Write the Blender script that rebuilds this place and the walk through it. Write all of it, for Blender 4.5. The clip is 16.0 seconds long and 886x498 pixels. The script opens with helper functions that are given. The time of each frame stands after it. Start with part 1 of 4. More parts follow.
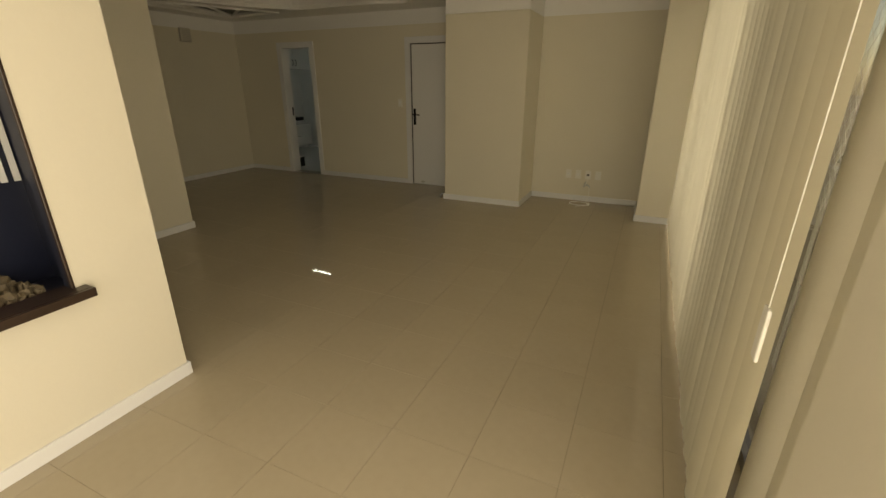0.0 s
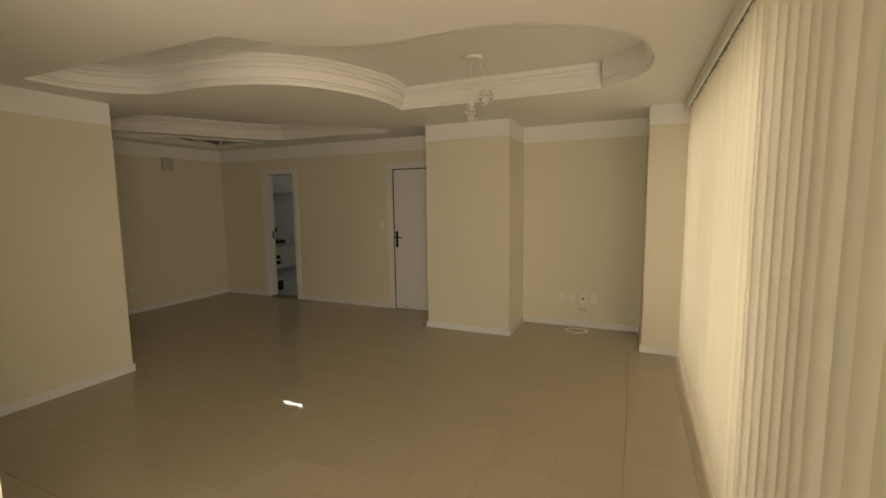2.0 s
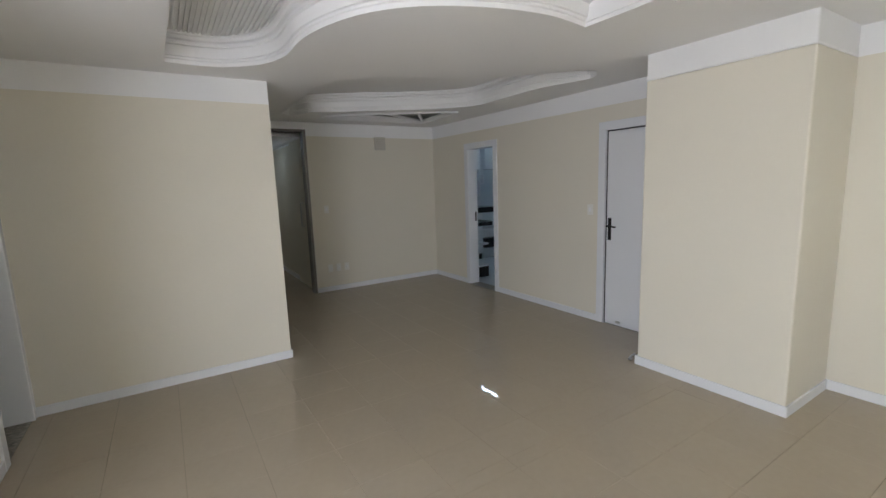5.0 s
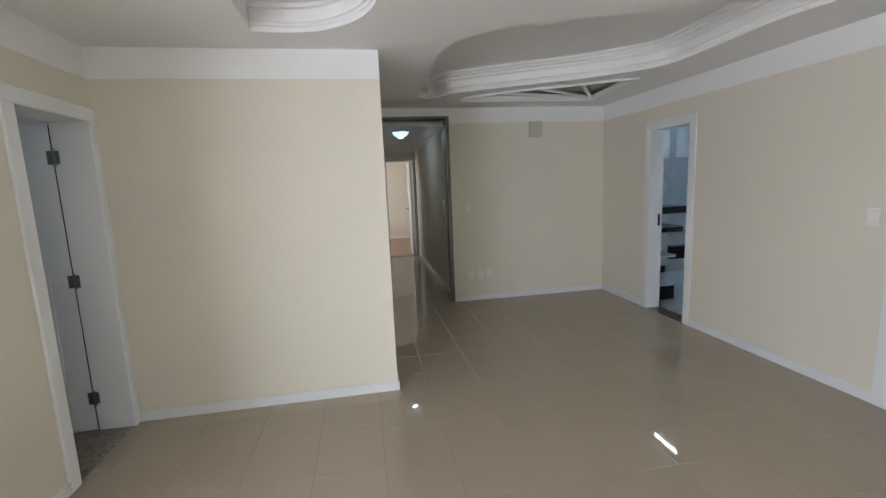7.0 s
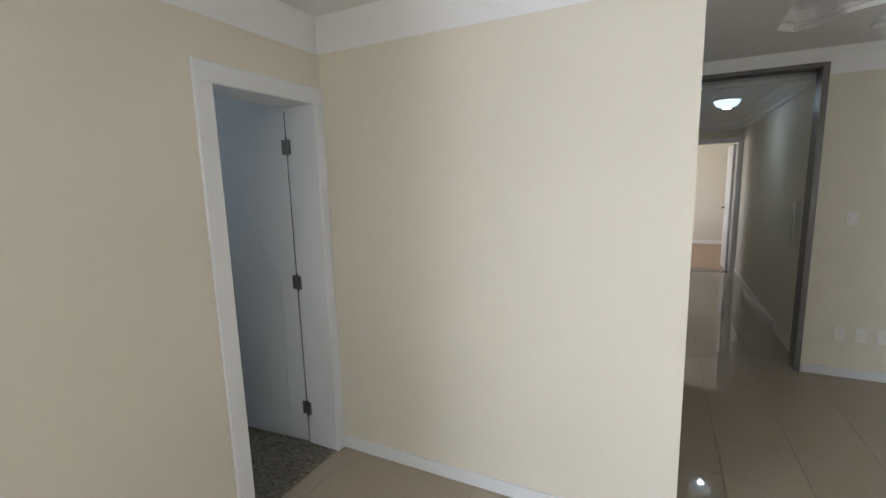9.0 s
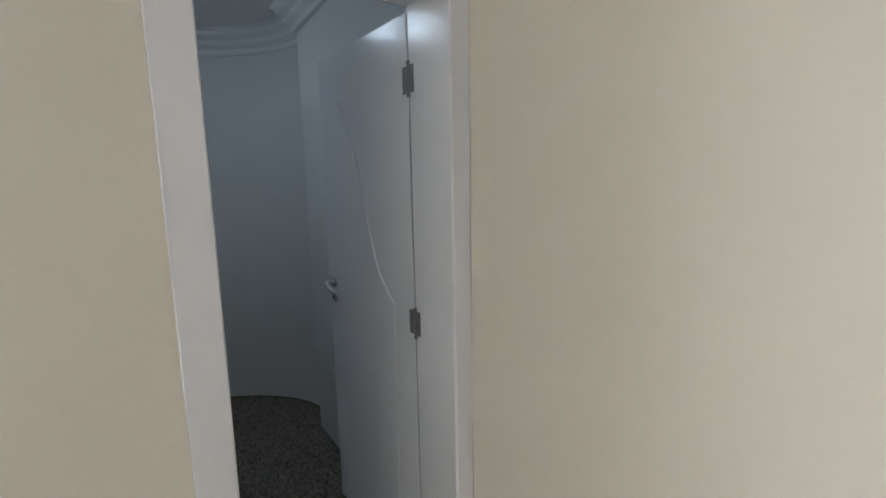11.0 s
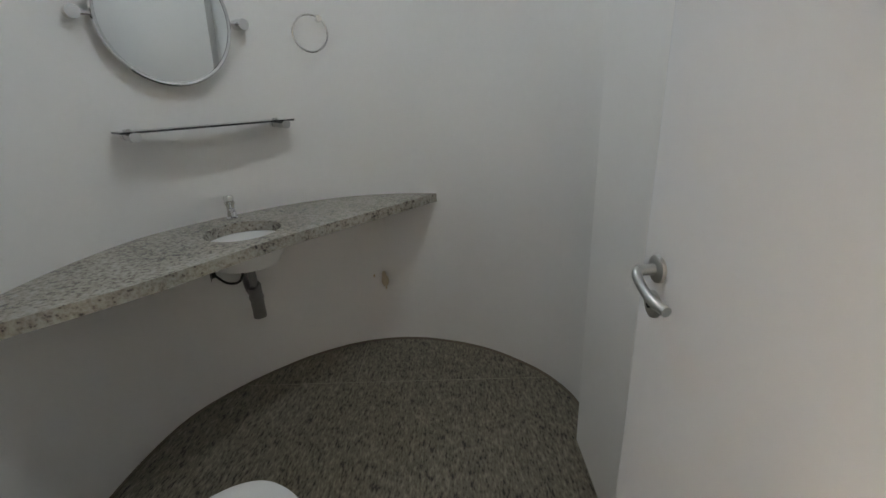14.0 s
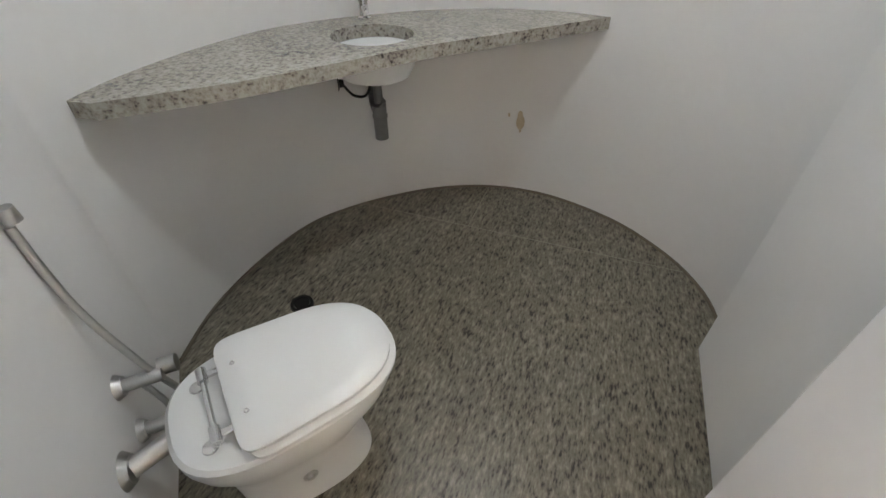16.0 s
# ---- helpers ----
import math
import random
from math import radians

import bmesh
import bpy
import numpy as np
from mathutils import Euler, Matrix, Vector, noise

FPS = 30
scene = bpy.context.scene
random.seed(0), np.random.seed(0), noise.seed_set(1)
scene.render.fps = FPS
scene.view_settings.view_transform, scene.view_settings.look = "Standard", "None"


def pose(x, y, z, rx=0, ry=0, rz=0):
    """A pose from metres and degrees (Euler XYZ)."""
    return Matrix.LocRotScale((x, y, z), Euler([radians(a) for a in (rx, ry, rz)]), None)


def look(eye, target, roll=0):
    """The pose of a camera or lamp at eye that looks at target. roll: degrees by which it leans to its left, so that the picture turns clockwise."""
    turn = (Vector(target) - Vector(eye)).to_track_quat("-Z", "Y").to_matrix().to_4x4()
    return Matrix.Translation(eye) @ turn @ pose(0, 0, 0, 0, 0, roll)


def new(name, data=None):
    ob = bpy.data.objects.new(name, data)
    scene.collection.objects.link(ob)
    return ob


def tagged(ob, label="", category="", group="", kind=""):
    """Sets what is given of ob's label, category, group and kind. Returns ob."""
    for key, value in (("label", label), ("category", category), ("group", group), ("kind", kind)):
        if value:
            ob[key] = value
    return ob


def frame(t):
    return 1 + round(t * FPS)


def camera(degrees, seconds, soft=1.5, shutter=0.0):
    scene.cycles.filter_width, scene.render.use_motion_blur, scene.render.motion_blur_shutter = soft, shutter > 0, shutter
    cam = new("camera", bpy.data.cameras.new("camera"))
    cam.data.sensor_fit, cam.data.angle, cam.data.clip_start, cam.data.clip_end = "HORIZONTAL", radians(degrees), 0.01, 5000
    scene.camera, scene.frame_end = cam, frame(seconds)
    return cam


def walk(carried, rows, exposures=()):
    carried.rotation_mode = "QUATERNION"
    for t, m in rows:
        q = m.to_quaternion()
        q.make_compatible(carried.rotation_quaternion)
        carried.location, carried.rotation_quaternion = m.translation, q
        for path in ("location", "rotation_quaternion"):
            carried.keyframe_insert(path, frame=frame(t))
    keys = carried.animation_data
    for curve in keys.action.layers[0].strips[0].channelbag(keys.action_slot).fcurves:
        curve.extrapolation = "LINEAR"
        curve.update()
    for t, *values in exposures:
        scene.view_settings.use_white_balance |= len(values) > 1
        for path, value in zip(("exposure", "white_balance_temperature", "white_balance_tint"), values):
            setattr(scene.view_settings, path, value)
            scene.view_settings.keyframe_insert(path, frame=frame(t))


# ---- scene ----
cam = camera(90.7, 16.0)
PATH = [
    (0, (-0.103, 0.066, 1.53), (-0.882, 1.767, 0.823), 0.1),
    (0.5, (-0.118, 0.156, 1.56), (-0.941, 1.916, 1.085), -0.1),
    (1, (-0.219, 0.317, 1.593), (-1.052, 2.105, 1.267), -0.3),
    (1.5, (-0.228, 0.449, 1.592), (-1.037, 2.26, 1.334), -0.4),
    (2, (-0.211, 0.643, 1.612), (-1.011, 2.463, 1.393), -0.7),
    (2.5, (-0.196, 0.868, 1.594), (-1.065, 2.656, 1.38), -0.8),
    (3, (-0.295, 1.146, 1.584), (-1.216, 2.906, 1.358), -0.8),
    (3.5, (-0.332, 1.428, 1.574), (-1.365, 3.121, 1.318), -1.3),
    (4, (-0.314, 1.728, 1.61), (-1.622, 3.215, 1.325), -1.8),
    (6.5, (-1.108, 2.897, 1.597), (-3.006, 3.452, 1.295), -2.2),
    (7, (-1.381, 3.014, 1.584), (-3.329, 3.361, 1.288), -2.4),
    (7.5, (-1.666, 3.19, 1.617), (-3.642, 3.278, 1.322), -1.4),
    (8, (-1.984, 3.175, 1.621), (-3.956, 3.051, 1.307), -1.5),
    (8.5, (-2.303, 3.122, 1.626), (-4.233, 2.698, 1.317), -2.4),
    (9, (-2.66, 3.072, 1.63), (-4.428, 2.189, 1.322), -1.6),
    (11.5, (-3.977, 2.177, 1.496), (-4.843, 0.404, 1.175), -2.1),
    (12, (-4.035, 1.978, 1.517), (-4.58, 0.091, 1.137), -3.0),
    (12.5, (-4.141, 1.751, 1.508), (-4.43, -0.181, 1.079), -2.2),
    (13, (-4.177, 1.56, 1.483), (-4.262, -0.374, 0.981), -3.8),
    (13.5, (-4.153, 1.367, 1.427), (-4.21, -0.548, 0.852), -3.9),
    (14, (-4.159, 1.224, 1.406), (-4.107, -0.658, 0.73), -2.6),
    (14.5, (-4.175, 1.125, 1.385), (-4.012, -0.719, 0.627), -2.1),
    (15, (-4.135, 1.072, 1.359), (-3.763, -0.667, 0.443), -1.9),
    (15.5, (-4.132, 1.028, 1.326), (-3.601, -0.534, 0.195), -0.9),
    (16, (-4.11, 1.013, 1.311), (-3.58, -0.431, 0.033), -0.1),
]
EXPOSURES = [
    (0.0, -0.42, 10700, 10), (1.0, -0.1, 10800, 11), (2.3, 0.05, 10400, 16), (3.0, 0.3, 7850, 15.5), (3.4, 0.5, 6600, 15.5), (4.0, 0.72, 6150, 16), (6.5, 1.32, 6000, 16), (8.0, 1.6, 5950, 15.5), (9.0, 1.62, 5900, 15.8), (11.5, 1.75, 5900, 17.5),
    (12.5, 1.9, 6250, 19.5), (13.2, 2.6, 6850, 21), (14.0, 3.2, 7200, 21), (15.0, 3.75, 7300, 23), (16.0, 4.12, 7300, 24),
]
walk(cam, [(t, look(eye, target, roll)) for t, eye, target, roll in PATH], EXPOSURES)

# ---- light ----
world = bpy.data.worlds.new("sky")
scene.world = world
world.use_nodes = True
wn = world.node_tree.nodes
sky = wn.new("ShaderNodeTexSky")
sky.sky_type = "NISHITA"
sky.sun_disc = False
sky.sun_elevation, sky.sun_rotation = radians(52), radians(-40)
world.node_tree.links.new(sky.outputs[0], wn["Background"].inputs[0])
wn["Background"].inputs[1].default_value = 0.12


def lamp(name, kind, m, energy, colour=(1, 1, 1), **sizes):
    data = bpy.data.lights.new(name, kind)
    data.energy, data.color = energy, colour
    for key, value in sizes.items():
        if key == "sx":
            data.shape, data.size = "RECTANGLE", value
        if key == "sy":
            data.size_y = value
        if key == "angle":
            data.angle = radians(value)
        if key == "radius":
            data.shadow_soft_size = value
    ob = new(name, data)
    ob.matrix_world = m
    return ob


lamp("sun", "SUN", look((-5, 8, 12), (0, 2, 0)), 3.0, (1, 0.95, 0.88), angle=0.6)
# sky light in the openings: blind window, terrace and side door behind the start, bedroom window
lamp("window_sky", "AREA", look((0.62, 4.08, 1.3), (-3, 4.08, 1.2)), 60, (0.95, 0.98, 1.0), sx=2.76, sy=2.1)
lamp("terrace_sky", "AREA", look((-0.9, -1.66, 1.15), (-0.9, 3, 1.1)), 32, (0.95, 0.98, 1.0), sx=1.9, sy=2.1)
lamp("side_door_sky", "AREA", look((0.50, -0.25, 1.12), (-3, -0.25, 1.1)), 73, (0.95, 0.98, 1.0), sx=2.0, sy=2.1)
lamp("bedroom_sky", "AREA", look((-12.9, 2.28, 1.4), (-12.9, 4, 1.2)), 11, (1.0, 0.93, 0.80), sx=1.4, sy=1.2)


# ---- materials ----
def material(name, colour, rough=0.5, metal=0.0, grain=0.06, grain_scale=40.0, stain=0.05, stain_scale=1.5, bump=0.05, bump_scale=120.0, **extra):
    m = bpy.data.materials.new(name)
    m.use_nodes = True
    n, k = m.node_tree.nodes, m.node_tree.links
    b = n["Principled BSDF"]
    co = n.new("ShaderNodeTexCoord")
    fine, broad, bumps = n.new("ShaderNodeTexNoise"), n.new("ShaderNodeTexNoise"), n.new("ShaderNodeTexNoise")
    for node, s in ((fine, grain_scale), (broad, stain_scale), (bumps, bump_scale)):
        node.inputs["Scale"].default_value = s
        node.inputs["Detail"].default_value = 4
        k.new(co.outputs["Object"], node.inputs["Vector"])
    info = n.new("ShaderNodeObjectInfo")
    total = n.new("ShaderNodeMath")
    total.operation = "MULTIPLY_ADD"
    total.inputs[1].default_value = grain
    k.new(fine.outputs["Fac"], total.inputs[0])
    second = n.new("ShaderNodeMath")
    second.operation = "MULTIPLY_ADD"
    second.inputs[1].default_value = stain
    second.inputs[2].default_value = 1 - 0.5 * (grain + stain) - 0.5 * extra.get("vary", 0.0)
    k.new(broad.outputs["Fac"], second.inputs[0])
    third = n.new("ShaderNodeMath")
    third.operation = "MULTIPLY_ADD"
    third.inputs[1].default_value = extra.get("vary", 0.0)
    k.new(info.outputs["Random"], third.inputs[0])
    k.new(second.outputs[0], third.inputs[2])
    k.new(third.outputs[0], total.inputs[2])
    mix = n.new("ShaderNodeMix")
    mix.data_type, mix.blend_type = "RGBA", "MULTIPLY"
    mix.inputs["Factor"].default_value = 1
    mix.inputs["A"].default_value = (*colour, 1)
    k.new(total.outputs[0], mix.inputs["B"])
    k.new(mix.outputs["Result"], b.inputs["Base Color"])
    b.inputs["Roughness"].default_value, b.inputs["Metallic"].default_value = rough, metal
    rr = n.new("ShaderNodeMapRange")
    rr.inputs["To Min"].default_value, rr.inputs["To Max"].default_value = max(rough - extra.get("gloss_vary", 0.04), 0.02), rough + extra.get("gloss_vary", 0.04)
    k.new(broad.outputs["Fac"], rr.inputs["Value"])
    k.new(rr.outputs[0], b.inputs["Roughness"])
    bp = n.new("ShaderNodeBump")
    bp.inputs["Strength"].default_value, bp.inputs["Distance"].default_value = bump, 0.004
    k.new(bumps.outputs["Fac"], bp.inputs["Height"])
    k.new(bp.outputs[0], b.inputs["Normal"])
    if "specular" in extra:
        b.inputs["Specular IOR Level"].default_value = extra["specular"]
    if "emit" in extra:
        b.inputs["Emission Color"].default_value = (*extra.get("glow", (1, 1, 1)), 1)
        b.inputs["Emission Strength"].default_value = extra["emit"]
    return m


def granite(name, stops, rough, scale, stretch=1.0):
    """Speckled stone: two sizes of crystals through one colour ramp."""
    m = bpy.data.materials.new(name)
    m.use_nodes = True
    n, k = m.node_tree.nodes, m.node_tree.links
    b = n["Principled BSDF"]
    co, mp = n.new("ShaderNodeTexCoord"), n.new("ShaderNodeMapping")
    mp.inputs["Scale"].default_value = (stretch, 1, 1)
    mp.inputs["Rotation"].default_value = (0, 0, radians(8))
    k.new(co.outputs["Object"], mp.inputs["Vector"])
    a, c = n.new("ShaderNodeTexNoise"), n.new("ShaderNodeTexVoronoi")
    a.inputs["Scale"].default_value, a.inputs["Detail"].default_value, a.inputs["Roughness"].default_value = scale, 6, 0.72
    c.inputs["Scale"].default_value = scale * 1.7
    k.new(mp.outputs[0], a.inputs["Vector"])
    k.new(mp.outputs[0], c.inputs["Vector"])
    add = n.new("ShaderNodeMath")
    add.operation = "MULTIPLY_ADD"
    add.inputs[1].default_value = 0.22
    k.new(c.outputs["Distance"], add.inputs[0])
    k.new(a.outputs["Fac"], add.inputs[2])
    ramp = n.new("ShaderNodeValToRGB")
    while len(ramp.color_ramp.elements) < len(stops):
        ramp.color_ramp.elements.new(0.5)
    for e, (p, col) in zip(ramp.color_ramp.elements, stops):
        e.position, e.color = p, (*col, 1)
    broad, mixed = n.new("ShaderNodeTexNoise"), n.new("ShaderNodeMath")
    broad.inputs["Scale"].default_value, broad.inputs["Detail"].default_value = 7, 3
    mixed.operation = "MULTIPLY_ADD"
    mixed.inputs[1].default_value = 0.26
    k.new(mp.outputs[0], broad.inputs["Vector"])
    k.new(broad.outputs["Fac"], mixed.inputs[0])
    low = n.new("ShaderNodeMath")
    low.operation = "SUBTRACT"
    low.inputs[1].default_value = 0.13
    k.new(add.outputs[0], low.inputs[0])
    k.new(low.outputs[0], mixed.inputs[2])
    k.new(mixed.outputs[0], ramp.inputs[0])
    k.new(ramp.outputs[0], b.inputs["Base Color"])
    b.inputs["Roughness"].default_value = rough
    return m


CREAM = material("cream_paint", (0.735, 0.695, 0.595), 0.6, grain=0.03, stain=0.05, bump=0.12, bump_scale=90)
WHITE = material("white_paint", (0.84, 0.84, 0.84), 0.55, grain=0.02, stain=0.04, bump=0.06, bump_scale=90)
CEIL = material("ceiling_plaster", (0.83, 0.825, 0.82), 0.8, grain=0.02, stain=0.05, bump=0.08, bump_scale=60)
LACQUER = material("white_lacquer", (0.79, 0.80, 0.82), 0.22, grain=0.02, stain=0.04, bump=0.03, bump_scale=30)
BATHWALL = material("bathroom_paint", (0.76, 0.755, 0.745), 0.5, grain=0.03, stain=0.07, stain_scale=2.2, bump=0.1, bump_scale=70)
TILE = material("porcelain_tile", (0.41, 0.35, 0.265), 0.035, grain=0.08, grain_scale=25, stain=0.10, stain_scale=3, bump=0.004, bump_scale=5, vary=0.02, gloss_vary=0.01)
GROUT = material("grout", (0.17, 0.14, 0.105), 0.85, grain=0.2, stain=0.2)
VANE = material("blind_fabric", (0.78, 0.74, 0.60), 0.8, grain=0.06, grain_scale=300, stain=0.06, stain_scale=4, bump=0.15, bump_scale=500, vary=0.04)
CHROME = material("chrome", (0.72, 0.72, 0.72), 0.12, 1.0, grain=0.05, stain=0.1)
STEEL = material("satin_steel", (0.55, 0.55, 0.54), 0.32, 1.0, grain=0.08, stain=0.1)
HINGE = material("dark_steel", (0.22, 0.22, 0.22), 0.35, 1.0, grain=0.1, stain=0.1)
BLACK = material("black_metal", (0.02, 0.018, 0.017), 0.35, 0.6)
DARKWOOD = material("dark_wood", (0.035, 0.02, 0.014), 0.3, grain=0.4, grain_scale=60)
PLASTIC = material("white_plastic", (0.80, 0.79, 0.74), 0.35, grain=0.02)
CERAMIC = material("white_ceramic", (0.82, 0.82, 0.81), 0.24, grain=0.01, stain=0.03, bump=0.01)
PARQUET = material("brown_laminate", (0.30, 0.19, 0.11), 0.3, grain=0.25, grain_scale=12, stain=0.2)
PLASTER = material("bare_plaster", (0.30, 0.28, 0.25), 0.9, grain=0.3)
PEBBLE = material("pebbles", (0.20, 0.155, 0.10), 0.6, grain=0.4, vary=0.5)
NAVY = material("dark_navy_panel", (0.016, 0.02, 0.04), 0.3, grain=0.2)
BLACKSTONE = material("black_granite", (0.015, 0.015, 0.016), 0.12, grain=0.4)
KWALL = material("kitchen_tile_white", (0.68, 0.72, 0.75), 0.25, stain=0.05)
BULB = material("bulb_glass", (0.85, 0.85, 0.82), 0.25)
ALU = material("grey_aluminium", (0.16, 0.155, 0.15), 0.4, 0.6)
SKYLIGHT = material("smoked_glass_panel", (0.24, 0.25, 0.20), 0.15, grain=0.1)
LEAF = material("leaf_green", (0.07, 0.10, 0.025), 0.6, grain=0.4, vary=0.8)
BARK = material("bark", (0.10, 0.07, 0.05), 0.9, grain=0.4)
GROUND = material("far_ground", (0.22, 0.19, 0.14), 0.95, grain=0.3, grain_scale=0.8, stain=0.4, stain_scale=0.08)
NET = material("net_cord", (0.75, 0.75, 0.74), 0.7)
GLOW = material("lit_opal_glass", (0.9, 0.9, 0.9), 0.3, emit=2.1, glow=(0.70, 0.91, 1.0))
DIM = material("dim_opal_glass", (0.85, 0.88, 0.9), 0.25, emit=0.38, glow=(0.70, 0.91, 1.0))
HOT = material("lamp_hot_spot", (0.9, 0.9, 0.9), 0.3, emit=45.0, glow=(0.80, 0.95, 1.0))
TUBE = material("lit_tube", (0.9, 0.9, 0.9), 0.3, emit=26.0, glow=(0.68, 0.89, 1.0))
GRANITE_TOP = granite("grey_granite", [(0.42, (0.03, 0.026, 0.026)), (0.48, (0.15, 0.125, 0.11)), (0.53, (0.28, 0.245, 0.21)), (0.62, (0.36, 0.335, 0.285)), (0.74, (0.44, 0.415, 0.365))], 0.1, 52)
GRANITE_FLOOR = granite("brown_granite", [(0.46, (0.028, 0.021, 0.015)), (0.52, (0.10, 0.082, 0.060)), (0.57, (0.155, 0.135, 0.10)), (0.68, (0.21, 0.188, 0.142)), (0.78, (0.31, 0.28, 0.22))], 0.36, 23, 3.0)

# woven fabric lets part of the daylight through
vn, vk = VANE.node_tree.nodes, VANE.node_tree.links
tr, sh = vn.new("ShaderNodeBsdfTranslucent"), vn.new("ShaderNodeMixShader")
tr.inputs["Color"].default_value = (0.80, 0.76, 0.64, 1)
sh.inputs[0].default_value = 0.3
vk.new(vn["Principled BSDF"].outputs[0], sh.inputs[1])
vk.new(tr.outputs[0], sh.inputs[2])
vk.new(sh.outputs[0], vn["Material Output"].inputs["Surface"])

MIRROR = bpy.data.materials.new("mirror")
MIRROR.use_nodes = True
MIRROR.node_tree.nodes["Principled BSDF"].inputs["Metallic"].default_value = 1
MIRROR.node_tree.nodes["Principled BSDF"].inputs["Roughness"].default_value = 0.02
MIRROR.node_tree.nodes["Principled BSDF"].inputs["Base Color"].default_value = (0.86, 0.88, 0.88, 1)


def glass_material(name, colour, rough):
    m = bpy.data.materials.new(name)
    m.use_nodes = True
    b = m.node_tree.nodes["Principled BSDF"]
    b.inputs["Transmission Weight"].default_value = 1
    b.inputs["Roughness"].default_value, b.inputs["IOR"].default_value = rough, 1.45
    b.inputs["Base Color"].default_value = (*colour, 1)
    return m


GLASS = glass_material("clear_glass", (0.95, 0.97, 0.97), 0.0)
SMOKE = glass_material("smoked_glass", (0.12, 0.14, 0.15), 0.02)
FROST = glass_material("opal_shade_glass", (0.93, 0.93, 0.92), 0.25)


# ---- mesh helpers ----
def obj(name, bm, mat, parent=None, smooth=False, m=None):
    me = bpy.data.meshes.new(name)
    bmesh.ops.recalc_face_normals(bm, faces=bm.faces)
    bm.to_mesh(me)
    bm.free()
    me.materials.append(mat)
    if smooth:
        for p in me.polygons:
            p.use_smooth = True
        me.set_sharp_from_angle(angle=radians(38))
    ob = new(name, me)
    if m is not None:
        ob.matrix_world = m
    if parent is not None:
        ob.parent = parent
    return ob


def empty(name, m=None):
    ob = new(name)
    if m is not None:
        ob.matrix_basis = m
    return ob


def add_box(bm, lo, hi, bevel=0.0):
    """An axis box, its edges rounded when bevel is given."""
    c = [(a + b) / 2 for a, b in zip(lo, hi)]
    s = [abs(b - a) for a, b in zip(lo, hi)]
    got = bmesh.ops.create_cube(bm, size=1, matrix=Matrix.Translation(c) @ Matrix.Diagonal((*s, 1)))
    if bevel:
        edges = {e for v in got["verts"] for e in v.link_edges}
        bmesh.ops.bevel(bm, geom=list(edges), offset=bevel, segments=2, affect="EDGES", profile=0.5)


def boxes(name, mat, spans, parent=None, bevel=0.0, m=None):
    bm = bmesh.new()
    for lo, hi in spans:
        add_box(bm, lo, hi, bevel)
    return obj(name, bm, mat, parent, m=m)


def add_rod(bm, a, b, r, r2=None, seg=14):
    a, b = Vector(a), Vector(b)
    d = b - a
    turn = d.to_track_quat("Z", "Y").to_matrix().to_4x4()
    bmesh.ops.create_cone(bm, cap_ends=True, segments=seg, radius1=r, radius2=r if r2 is None else r2, depth=d.length, matrix=Matrix.Translation((a + b) / 2) @ turn)


def add_lathe(bm, profile, m=None, seg=28):
    """Turns (radius, height) pairs round z."""
    rings = []
    for r, z in profile:
        rings.append([bm.verts.new((r * math.cos(i * math.tau / seg), r * math.sin(i * math.tau / seg), z)) for i in range(seg)])
    for p, q in zip(rings, rings[1:]):
        for i in range(seg):
            bm.faces.new((p[i], p[(i + 1) % seg], q[(i + 1) % seg], q[i]))
    if m is not None:
        bmesh.ops.transform(bm, matrix=m, verts=[v for r in rings for v in r])


def add_tube(bm, pts, r, seg=10):
    """A round tube along a smooth line."""
    pts = [Vector(p) for p in pts]
    rings = []
    for i, p in enumerate(pts):
        d = (pts[min(i + 1, len(pts) - 1)] - pts[max(i - 1, 0)]).normalized()
        side = d.cross(Vector((0.31, 0.17, 0.93))).normalized()
        up = side.cross(d)
        rings.append([bm.verts.new(p + r * (math.cos(j * math.tau / seg) * side + math.sin(j * math.tau / seg) * up)) for j in range(seg)])
    for p, q in zip(rings, rings[1:]):
        for j in range(seg):
            bm.faces.new((p[j], p[(j + 1) % seg], q[(j + 1) % seg], q[j]))
    bm.faces.new(rings[0])
    bm.faces.new(rings[-1][::-1])


def spline(pts, n=8, closed=False):
    """Catmull-Rom through the points."""
    pts = [Vector(p) for p in pts]
    out = []
    count = len(pts) if closed else len(pts) - 1
    for i in range(count):
        if closed:
            p0, p1, p2, p3 = (pts[(i + j) % len(pts)] for j in (-1, 0, 1, 2))
        else:
            p0, p1, p2, p3 = pts[max(i - 1, 0)], pts[i], pts[i + 1], pts[min(i + 2, len(pts) - 1)]
        for j in range(n):
            t = j / n
            out.append(0.5 * (2 * p1 + (p2 - p0) * t + (2 * p0 - 5 * p1 + 4 * p2 - p3) * t * t + (3 * p1 - p0 - 3 * p2 + p3) * t ** 3))
    if not closed:
        out.append(pts[-1])
    return out


def fill_loops(bm, loops, z):
    """A flat face with holes, from closed loops of (x, y)."""
    edges = []
    for loop in loops:
        vs = [bm.verts.new((p[0], p[1], z)) for p in loop]
        edges += [bm.edges.new((vs[i], vs[(i + 1) % len(vs)])) for i in range(len(vs))]
    bmesh.ops.triangle_fill(bm, use_beauty=True, use_dissolve=False, edges=edges)


